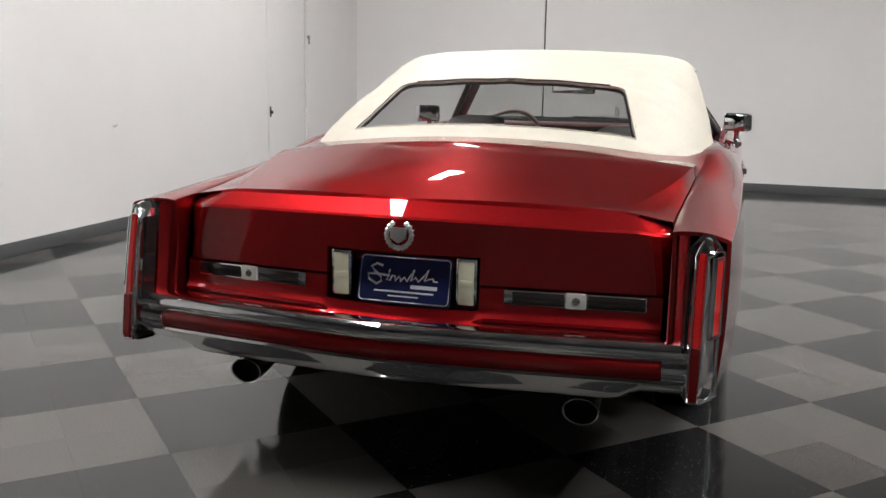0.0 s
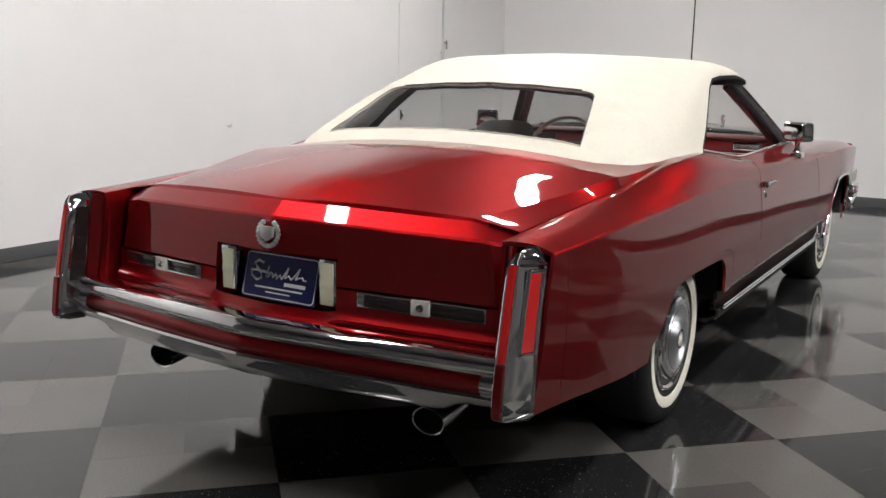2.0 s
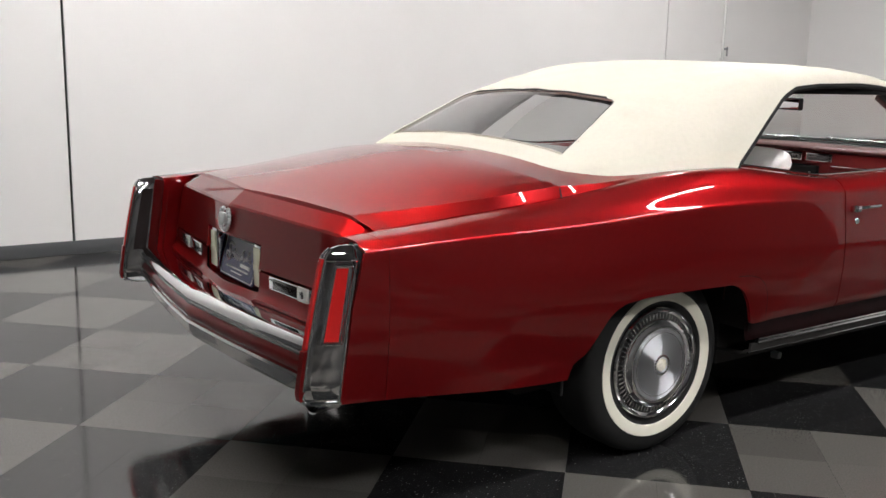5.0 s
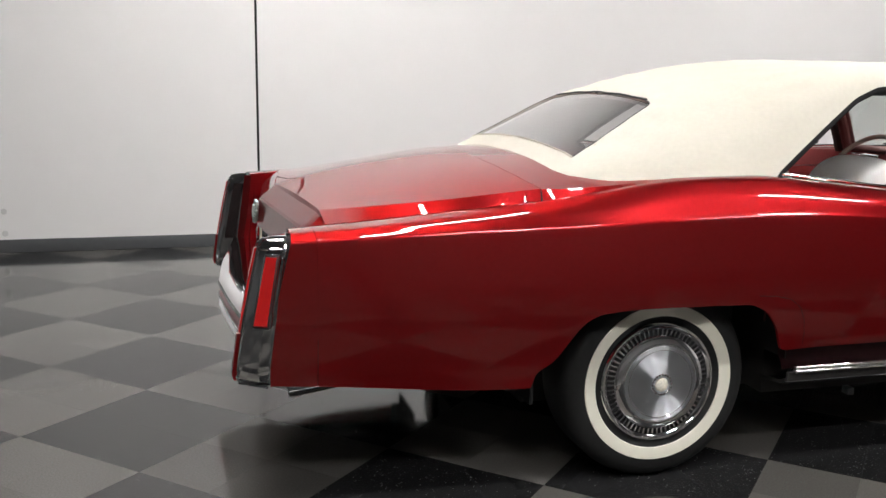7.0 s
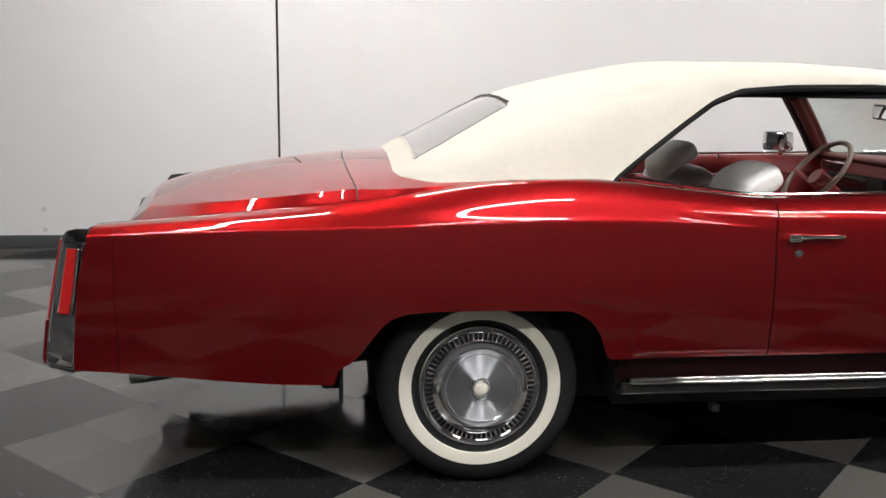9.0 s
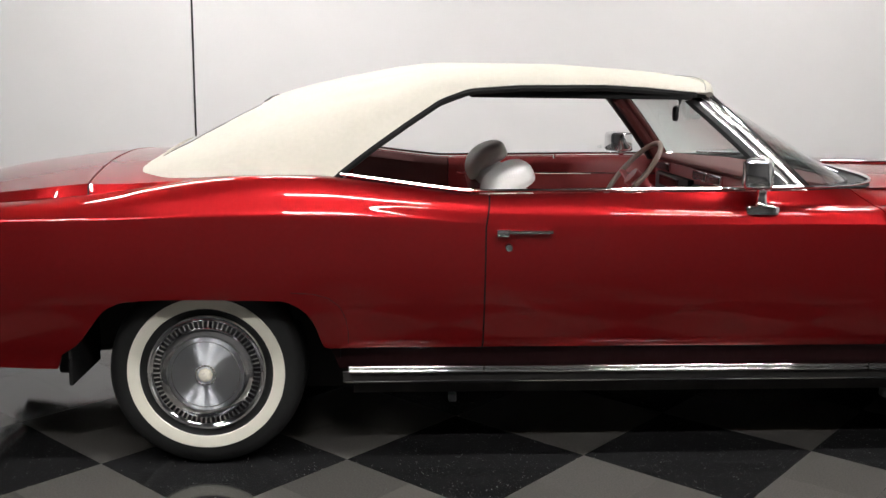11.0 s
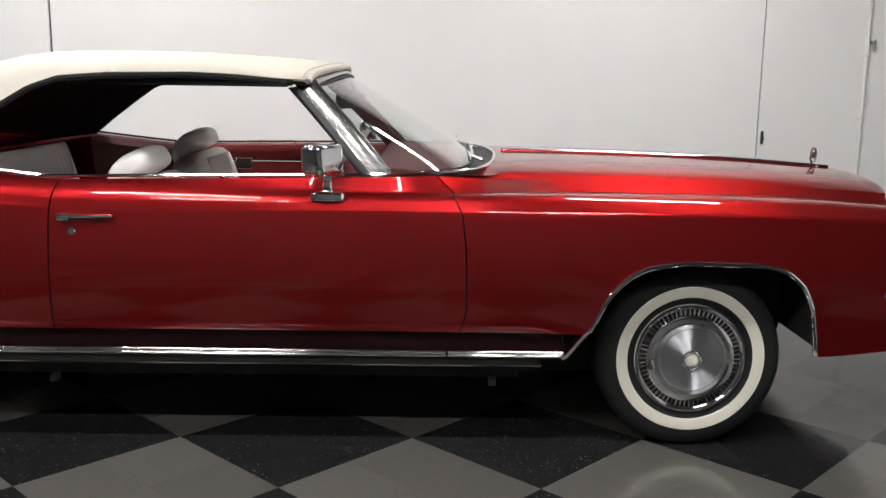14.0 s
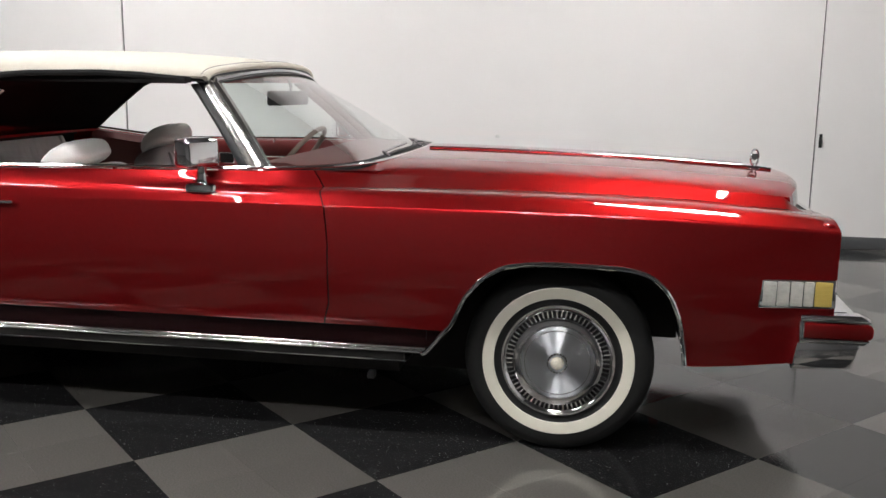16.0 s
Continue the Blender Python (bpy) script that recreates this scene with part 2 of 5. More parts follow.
def shell(ob, thick=0.004, angle=40):
    """Turn the open edges of a sheet inwards, so that it has thickness there."""
    depth = max(thick, 0.012) if thick == 0.004 else thick
    bm = bmesh.new()
    bm.from_mesh(ob.data)
    bm.normal_update()
    edges = [e for e in bm.edges if len(e.link_faces) == 1]
    aim = {v: v.normal.copy() for e in edges for v in e.verts}
    place = {v.co.to_tuple(6): n for v, n in aim.items()}
    made = bmesh.ops.extrude_edge_only(bm, edges=edges)["geom"]
    for v in made:
        if isinstance(v, bmesh.types.BMVert):
            v.co -= place[v.co.to_tuple(6)] * depth
    bm.to_mesh(ob.data)
    bm.free()
    ob.data.shade_smooth()
    ob.data.set_sharp_from_angle(angle=radians(angle))
    return ob


def tube(pts, r, seg=10, bm=None, closed=False, flat=1.0):
    """A round bar along points."""
    bm = bm or bmesh.new()
    P = [Vector(p) for p in pts]
    n = len(P)
    rings = []
    ref = Vector((0, 0, 1))
    for i in range(n):
        t = (P[(i + 1) % n] - P[i - 1]) if closed else (P[min(i + 1, n - 1)] - P[max(i - 1, 0)])
        t.normalize()
        u = t.cross(ref)
        if u.length < 1e-3:
            u = t.cross(Vector((1, 0, 0)))
        u.normalize()
        w = t.cross(u)
        rings.append([bm.verts.new(P[i] + u * r * math.cos(2 * math.pi * k / seg) + w * r * flat * math.sin(2 * math.pi * k / seg)) for k in range(seg)])
    for i in range(n if closed else n - 1):
        a, b = rings[i], rings[(i + 1) % n]
        for k in range(seg):
            bm.faces.new((a[k], b[k], b[(k + 1) % seg], a[(k + 1) % seg]))
    if not closed:
        bm.faces.new(rings[0])
        bm.faces.new(rings[-1][::-1])
    bmesh.ops.recalc_face_normals(bm, faces=bm.faces[:])
    return bm


def lathe(profile, seg=64, axis="y", bm=None, sign=1.0):
    """Turn (radius, along) pairs round an axis through the origin."""
    bm = bm or bmesh.new()
    rings = []
    for r, a in profile:
        ring = []
        for k in range(seg):
            c, s = math.cos(2 * math.pi * k / seg), math.sin(2 * math.pi * k / seg)
            p = {"y": (r * c, a * sign, r * s), "z": (r * c, r * s, a * sign), "x": (a * sign, r * c, r * s)}[axis]
            ring.append(bm.verts.new(p))
        rings.append(ring)
    for a, b in zip(rings, rings[1:]):
        for k in range(seg):
            bm.faces.new((a[k], a[(k + 1) % seg], b[(k + 1) % seg], b[k]))
    bmesh.ops.remove_doubles(bm, verts=bm.verts[:], dist=1e-6)
    bmesh.ops.recalc_face_normals(bm, faces=bm.faces[:])
    return bm


def prism(outline, y0, y1, bevel=0.0, bm=None, axis="y"):
    """A flat outline of (x, z) pairs, thickened from y0 to y1."""
    bm = bm or bmesh.new()
    put = {"y": lambda a, b, d: (a, d, b), "x": lambda a, b, d: (d, a, b), "z": lambda a, b, d: (a, b, d)}[axis]
    lo = [bm.verts.new(put(a, b, y0)) for a, b in outline]
    hi = [bm.verts.new(put(a, b, y1)) for a, b in outline]
    fs = [bm.faces.new(lo), bm.faces.new(hi[::-1])]
    n = len(outline)
    for i in range(n):
        fs.append(bm.faces.new((lo[i], hi[i], hi[(i + 1) % n], lo[(i + 1) % n])))
    bmesh.ops.recalc_face_normals(bm, faces=fs)
    if bevel:
        bmesh.ops.bevel(bm, geom=list({e for f in fs for e in f.edges}), offset=bevel, segments=2, profile=0.5, affect="EDGES")
    return bm


def rect(x0, x1, z0, z1, r=0.0, n=4):
    """A rounded rectangle as (a, b) pairs."""
    if not r:
        return [(x0, z0), (x1, z0), (x1, z1), (x0, z1)]
    out = []
    for cx, cz, a0 in ((x1 - r, z0 + r, -90), (x1 - r, z1 - r, 0), (x0 + r, z1 - r, 90), (x0 + r, z0 + r, 180)):
        for k in range(n + 1):
            a = radians(a0 + 90 * k / n)
            out.append((cx + r * math.cos(a), cz + r * math.sin(a)))
    return out


# ---- the room ----
def wall_panels(name, axis, face, out, cuts, label, joints=None, material=None):
    """A wall of tall sheets with narrow dark joints between them. axis: along which it runs."""
    w = tagged(new(name), label, "wall", kind="structure")
    joints = joints or [0.008] * len(cuts)
    for k, (a, b) in enumerate(zip(cuts, cuts[1:])):
        lo, hi = a + joints[k], b - joints[k + 1]
        if axis == "x":
            bm = boxed(lo, hi, min(face, face + out * 0.02), max(face, face + out * 0.02), 0, ROOM_H)
        else:
            bm = boxed(min(face, face + out * 0.02), max(face, face + out * 0.02), lo, hi, 0, ROOM_H)
        part("wall_panel", bm, material or M_WALL, w, smooth=False)
    f0, f1 = face + out * 0.021, face + out * 0.16
    if axis == "x":
        bm = boxed(cuts[0], cuts[-1], min(f0, f1), max(f0, f1), 0, ROOM_H)
    else:
        bm = boxed(min(f0, f1), max(f0, f1), cuts[0], cuts[-1], 0, ROOM_H)
    part("backing", bm, M_SEAM, w, smooth=False)
    return w


wall_panels("wall_north", "x", ROOM_N, 1, [-4.87, -0.945, 5.03, ROOM_E + 0.009], "smooth white painted wall of tall sheets with dark joints", [0.0, 0.0095, 0.0055, 0.0])
# unseen dark stretches of wall, coloured for what the car's paint reflects
wall_panels("wall_north_west", "x", ROOM_N, 1, [ROOM_W - 0.16, -4.872], "plain dark wall, out of view, for the car's reflections", [0.0, 0.0], M_DARKWALL)
wall_panels("wall_east", "y", ROOM_E, 1, [-5.2, 1.335, ROOM_N + 0.009], "smooth white painted wall with one dark vertical joint", [0.0, 0.0095, 0.0])
wall_panels("wall_east_south", "y", ROOM_E, 1, [ROOM_S - 0.16, -5.202], "plain dark wall, out of view, for the car's reflections", [0.0, 0.0], M_DARKWALL)
wall_panels("wall_south", "x", ROOM_S, -1, [ROOM_W - 0.16, -3.5, 2.47, ROOM_E + 0.16], "plain dark grey painted wall", material=M_SOUTH)
wall_panels("wall_west", "y", ROOM_W, -1, [ROOM_S - 0.16, -2.0, ROOM_N + 0.16], "plain dark wall, out of view, for the car's reflections", material=M_DARKWALL)
ceiling = part("ceiling", boxed(ROOM_W - 0.16, ROOM_E + 0.16, ROOM_S - 0.16, ROOM_N + 0.16, ROOM_H, ROOM_H + 0.2), M_CEIL, smooth=False)
tagged(ceiling, "dark painted ceiling above the car", "ceiling", kind="structure")


def baseboard(name, x0, x1, y0, y1):
    ob = part(name, boxed(x0, x1, y0, y1, 0.0, 0.10, bevel=0.004), M_BASE, angle=60)
    return tagged(ob, "dark grey rubber skirting along the wall", "baseboard", kind="structure")


baseboard("baseboard", ROOM_W, ROOM_E, ROOM_N - 0.014, ROOM_N - 0.001)
baseboard("baseboard", ROOM_E - 0.014, ROOM_E - 0.001, ROOM_S, ROOM_N - 0.016)
baseboard("baseboard", ROOM_W, ROOM_E - 0.016, ROOM_S + 0.001, ROOM_S + 0.014)
baseboard("baseboard", ROOM_W + 0.001, ROOM_W + 0.014, ROOM_S + 0.016, ROOM_N - 0.016)

# conduit with a tap-like fitting, and the small boxes and marks on the north wall
pipe = empty("conduit_pipe", "thin white painted conduit pipe fixed to the wall", "pipe", at=(5.90, ROOM_N, 0))
part("pipe", tube([(0, -0.022, 0.44), (0, -0.022, 2.4), (0, -0.022, ROOM_H)], 0.014), M_SOCKET, pipe)
part("elbow", tube([(0, -0.022, 0.47), (0, -0.022, 0.435), (-0.03, -0.022, 0.42)], 0.017), M_SOCKET, pipe)
part("fitting", boxed(0.012, 0.06, -0.045, -0.01, 1.665, 1.69, bevel=0.004), M_STEEL, pipe, "small grey metal tap fitting")
part("lever", boxed(0.045, 0.055, -0.05, -0.03, 1.60, 1.70, bevel=0.003), M_STEEL, pipe)
part("clamp", boxed(-0.022, 0.022, -0.038, -0.001, 1.56, 1.58, bevel=0.003), M_SOCKET, pipe)
part("clamp", boxed(-0.022, 0.022, -0.038, -0.001, 1.03, 1.05, bevel=0.003), M_SOCKET, pipe)
latch = empty("wall_latch", "small black latch beside the wall joint", "latch", at=(5.07, ROOM_N, 0.87))
part("plate", boxed(-0.012, 0.012, -0.012, -0.001, -0.055, 0.055, bevel=0.004), M_BLACK, latch)
part("knob", boxed(-0.016, 0.010, -0.035, -0.010, -0.022, 0.012, bevel=0.005), M_BLACK, latch)
stub = empty("wall_hook", "tiny grey hook screwed into the wall", "hook", at=(2.455, ROOM_N, 0.845))
part("plate", boxed(-0.02, 0.02, -0.006, -0.001, -0.012, 0.012, bevel=0.002), M_SOCKET, stub)
part("hook", tube([(0, -0.004, 0), (0, -0.03, 0), (0, -0.035, 0.02)], 0.006), M_SOCKET, stub)
for dz in (0.31, 0.146):
    sc = empty("wall_patch", "small round grey filler patch on the wall", "patch", at=(-2.8, ROOM_N, dz))
    part("patch", lathe([(0.0, 0.004), (0.018, 0.004), (0.022, 0.001)], 20, "y", sign=-1), mat("filler_grey", (0.62, 0.61, 0.60), 0.8), sc)


def panel_light(x, y, z, deep=0.075):
    ob = empty("ceiling_light", "long white diffuser light hung under the ceiling, switched on", "light", "ceiling lights", (x, y, z))
    part("housing", boxed(-0.64, 0.64, -deep - 0.035, deep + 0.035, 0.012, 0.08, bevel=0.01), M_SOCKET, ob)
    part("diffuser", boxed(-0.60, 0.60, -deep, deep, 0.0, 0.015, bevel=0.004), M_PANEL, ob, "glowing white diffuser")
    for dx in (-0.45, 0.45):
        part("hanger", boxed(dx - 0.008, dx + 0.008, -0.008, 0.008, 0.08, ROOM_H - z), M_STEEL, ob)
    return ob


for ly, row in ((1.6, (-1.4, 0.1)), (-2.3, (-2.2, 0.5, 3.2)), (-4.6, (-2.2, 0.5, 3.2))):
    for lx in row:
        panel_light(lx, ly, ROOM_H - 0.3)
panel_light(4.0, 1.6, ROOM_H - 0.3, 0.105)


# ---- the car: surfaces as functions of the station x (rear axle 0, front axle 3.208) and half-width h ----
CREST_Z = [(-1.26, 0.873), (-1.2, 0.877), (-0.92, 0.896), (-0.786, 0.910), (-0.58, 0.927), (-0.387, 0.946), (-0.18, 0.974), (0.0, 1.004), (0.12, 1.015), (0.25, 1.020), (0.41, 1.018), (0.53, 1.005), (0.65, 0.989), (0.80, 0.967), (0.95, 0.955), (1.1, 0.954)]
CREST_H = [(-1.27, 0.828), (-1.1, 0.826), (-0.92, 0.830), (-0.786, 0.836), (-0.387, 0.852), (-0.18, 0.874), (0.0, 0.889), (0.25, 0.900), (0.41, 0.90), (0.95, 0.93), (1.1, 0.932)]
SHOULDER_Z = [(-1.26, 0.855), (-1.18, 0.858), (-0.96, 0.868), (-0.73, 0.875), (-0.28, 0.883), (0.0, 0.897), (0.34, 0.90), (0.7, 0.890), (0.94, 0.866), (1.27, 0.860), (1.54, 0.866), (1.96, 0.870), (2.37, 0.870), (3.07, 0.875), (3.45, 0.872), (3.96, 0.851), (4.13, 0.842)]
SHOULDER_H = [(-1.26, 0.960), (-0.9, 0.978), (-0.3, 0.988), (0.3, 0.992), (0.9, 0.987), (1.6, 0.986), (2.4, 0.987), (3.2, 0.988), (3.8, 0.978), (4.13, 0.960)]
MID_H = [(-1.27, 0.963), (-0.8, 0.990), (0.0, 1.004), (0.9, 0.999), (1.6, 0.996), (2.4, 0.998), (3.2, 1.004), (3.8, 0.986), (4.13, 0.957)]
ARCH_R = [(-1.30, 0.43), (-1.14, 0.42), (-0.48, 0.376), (-0.461, 0.424), (-0.416, 0.455), (-0.301, 0.587), (-0.247, 0.608), (-0.104, 0.617), (0.262, 0.612), (0.328, 0.587), (0.378, 0.529), (0.414, 0.446), (0.43, 0.445), (0.47, 0.445)]
ARCH_F = [(2.70, 0.445), (2.80, 0.445), (2.815, 0.446), (2.89, 0.58), (2.966, 0.655), (3.035, 0.686), (3.175, 0.701), (3.40, 0.696), (3.49, 0.679), (3.56, 0.63), (3.607, 0.54), (3.63, 0.43), (3.642, 0.363), (3.99, 0.39), (4.13, 0.40)]


def z_bottom(x):
    return ip(x, ARCH_R) if x < 0.47 else (ip(x, ARCH_F) if x > 2.70 else 0.445)


CREASE_H = [(0.95, 0.93), (1.2, 0.935), (1.5, 0.937), (1.8, 0.935), (2.1, 0.922), (2.3, 0.900), (2.5, 0.865), (2.8, 0.80), (3.2, 0.755), (3.6, 0.725), (3.84, 0.71), (4.0, 0.70), (4.13, 0.69)]
CREASE_Z = [(0.95, 0.955), (1.2, 0.952), (1.5, 0.944), (1.8, 0.934), (2.1, 0.927), (2.3, 0.925), (2.5, 0.925), (2.8, 0.923), (3.2, 0.919), (3.6, 0.908), (3.84, 0.889), (4.0, 0.878), (4.13, 0.862)]
BULGE_H = [(0.95, 0.975), (1.5, 0.974), (1.9, 0.970), (2.1, 0.965), (2.3, 0.95), (2.5, 0.93), (2.8, 0.905), (3.2, 0.885), (3.6, 0.87), (4.13, 0.86)]
BULGE_Z = [(0.95, 0.920), (1.5, 0.914), (1.9, 0.913), (2.1, 0.915), (2.3, 0.920), (2.5, 0.924), (2.8, 0.926), (3.2, 0.924), (3.6, 0.915), (3.95, 0.896), (4.13, 0.873)]


STEP = 0.01


def dense(pts, sigma, curve=ip):
    """A table of values at even steps along the car, with its bends smoothed out."""
    x0, x1 = pts[0][0], pts[-1][0]
    n, pad = int((x1 - x0) / STEP) + 1, 30
    v = np.array([curve(min(x1, x0 + STEP * k), pts) for k in range(n)])
    v = np.concatenate((2 * v[0] - v[pad:0:-1], v, 2 * v[-1] - v[-2:-pad - 2:-1]))
    k = np.exp(-0.5 * (np.arange(-pad, pad + 1) * STEP / sigma) ** 2)
    return x0, np.convolve(v, k / k.sum(), "valid")


def along(x, table):
    x0, v = table
    f = min(max((x - x0) / STEP, 0.0), len(v) - 1.001)
    k = int(f)
    return float(v[k] + (v[k + 1] - v[k]) * (f - k))


CREST_Z, CREST_H, SHOULDER_Z, SHOULDER_H, MID_H = (dense(p, 0.11) for p in (CREST_Z, CREST_H, SHOULDER_Z, SHOULDER_H, MID_H))
CREASE_LINE_H, CREASE_LINE_Z, BULGE_H, BULGE_Z = (dense(p, 0.06) for p in (CREASE_H, CREASE_Z, BULGE_H, BULGE_Z))
EDGE_H = dense([(-1.27, 0.803), (-1.09, 0.803), (-0.92, 0.806), (-0.786, 0.812), (-0.387, 0.827), (-0.18, 0.843), (0.0, 0.850), (0.5, 0.86), (0.9, 0.905), (2.0, 0.905), (2.3, 0.905)], 0.035, lin)
EDGE_Z = dense([(-1.27, 0.868), (-1.2, 0.873), (-0.92, 0.893), (-0.786, 0.907), (-0.58, 0.925), (-0.387, 0.944), (-0.18, 0.976), (0.0, 1.006), (0.15, 1.017), (0.4, 1.020), (0.9, 0.960), (1.5, 0.970), (2.16, 0.980), (2.4, 0.980)], 0.05, lin)


def inner_edge(x):
    """Half-width and height at which the wing meets lid, cabin or bonnet."""
    h = along(x, EDGE_H) if x < 2.0 else ip(x, [(1.9, 0.905), (2.0, 0.905), (2.1, 0.895), (2.2, 0.86), (2.30, 0.803), (2.39, 0.742), (2.5, 0.715), (2.7, 0.695), (3.2, 0.665), (3.9, 0.63), (4.0, 0.62), (4.13, 0.60)])
    z = along(x, EDGE_Z) if x < 2.0 else (ip if x < 3.98 else lin)(x, [(1.9, 0.9763), (2.0, 0.9777), (2.16, 0.980), (2.3, 0.978), (2.39, 0.972), (2.5, 0.961), (3.0, 0.955), (3.2, 0.951), (3.6, 0.937), (3.9, 0.922), (3.99, 0.914), (4.03, 0.874), (4.13, 0.858)])
    return h, z


@functools.lru_cache(maxsize=None)
def side_section(x):
    """The right half from the inner edge over crest and shoulder down the flank: (h, z) points."""
    hi, zi = inner_edge(x)
    hc, zc = (along(x, CREST_H), along(x, CREST_Z)) if x < 0.95 else (along(x, CREASE_LINE_H), along(x, CREASE_LINE_Z))
    hs, zs = along(x, SHOULDER_H), along(x, SHOULDER_Z)
    hm = along(x, MID_H) + lin(x, [(-1.2, 0.0), (-0.7, 0.012), (3.4, 0.012), (3.75, 0.0)])
    if x < 0.95:
        # a nearly flat slope from crease to crest, a little full in its middle
        w, ch, cz = lin(x, [(0.45, 0.0), (0.95, 1.0)]), hc - hs, zc - zs
        full = 0.075
        hb = (hs + ch * 0.5 + cz * full) * (1 - w) + (hs - 0.012) * w
        zb = (zs + cz * 0.5 - ch * full) * (1 - w) + (zs + 0.054) * w
    else:
        hb, zb = along(x, BULGE_H), along(x, BULGE_Z)
    rc = lin(x, [(0.4, 0.03), (0.95, 0.06), (1.5, 0.03), (2.3, 0.008), (2.5, 0.004)])
    rb = lin(x, [(0.45, 0.2), (0.95, 0.05), (2.1, 0.05), (2.6, 0.10)])
    lip = lin(x, [(0.5, 0.004), (0.95, 0.0)])
    cove = lin(x, [(0.46, 0.12), (0.55, 1.0), (2.64, 1.0), (2.75, 0.12)])
    pts = [(hi, zi), (hc, zc), (hb, zb), (hs + 0.15 * (hb - hs) - lip, zs + 0.15 * (zb - zs) + 0.5 * lip), (hs, zs), (hs + (hm - hs) * 0.72, 0.745), (hm, 0.64), (hm - 0.006, 0.54), (hm - 0.015, 0.452), (hm - 0.015 - 0.070 * cove, 0.405), (hm - 0.016 - 0.070 * cove, 0.345)]
    ctl = rounded([Vector((a, b, 0)) for a, b in pts], [0, rc, rb, 0.012, lin(x, [(0.3, 0.010), (0.9, 0.04), (2.5, 0.04), (3.0, 0.012)]), 0.06, 0.06, 0.05, 0.004, 0.01, 0], 6)
    out = [(p.x, p.y) for p in filled(ctl, 2)]
    zb = z_bottom(x)
    cut = 0.80
    res = []
    for h, z in out:
        if z < cut:
            t = (cut - z) / (cut - out[-1][1])
            z2 = cut + (zb - cut) * t
            res.append((half_at(out, z2), z2))
        else:
            res.append((h, z))
    return res


def half_at(pts, z):
    start = max(range(len(pts)), key=lambda k: pts[k][0] if pts[k][1] > 0.80 else 0)
    for (h0, z0), (h1, z1) in zip(pts[start:], pts[start + 1:]):
        if z1 <= z <= z0:
            return h1 + (h0 - h1) * (z - z1) / max(1e-6, z0 - z1)
    return pts[-1][0]


def side_panel(x0, x1, side, end0=None, end1=None, fine=()):
    """The flank between x0 and x1; end0, end1: shift of an end edge as (height, shift) pairs."""
    n = max(8, int((x1 - x0) / 0.03))
    us = sorted({round(x0 + (x1 - x0) * i / n, 4) for i in range(n + 1)} | {f for f in fine if x0 < f < x1})
    rows = []
    for u in us:
        w = (u - x0) / (x1 - x0)
        row = []
        for j, (h, z) in enumerate(side_section(u)):
            dx = (lin(z, end0) * (1 - w) if end0 else 0) + (lin(z, end1) * w if end1 else 0)
            if abs(dx) > 1e-4:
                h, z = side_section(u + dx)[j]
            row.append((u + dx, side * h, z))
        rows.append(row)
    return rows


car = empty("car", "dark red convertible with a closed cream top and whitewall tyres", "car")
TAIL_END = [(0.42, -0.082), (0.47, -0.080), (0.70, -0.055), (0.889, -0.010)]
DOOR_REAR = [(0.36, 0.004), (0.44, -0.008), (0.857, -0.003), (0.955, 0.013)]
DOOR_FRONT = [(0.36, -0.062), (0.443, -0.014), (0.525, 0.008), (0.747, 0.004), (0.866, -0.012), (0.93, -0.045), (0.97, -0.10)]
GAP = 0.0028
FINE_R = [x for x, _ in ARCH_R] + [round(float(v), 4) for v in np.arange(-0.48, -0.28, 0.012)] + [round(float(v), 4) for v in np.arange(0.26, 0.465, 0.012)] + [-0.47, -0.44, -0.36, 0.30, 0.35, 0.40, 0.44]
FINE_F = [x for x, _ in ARCH_F] + [round(float(v), 4) for v in np.arange(2.73, 3.0, 0.014)] + [round(float(v), 4) for v in np.arange(3.48, 3.645, 0.005)] + [2.85, 2.93, 3.0, 3.1, 3.53, 3.585, 3.62, 3.636]
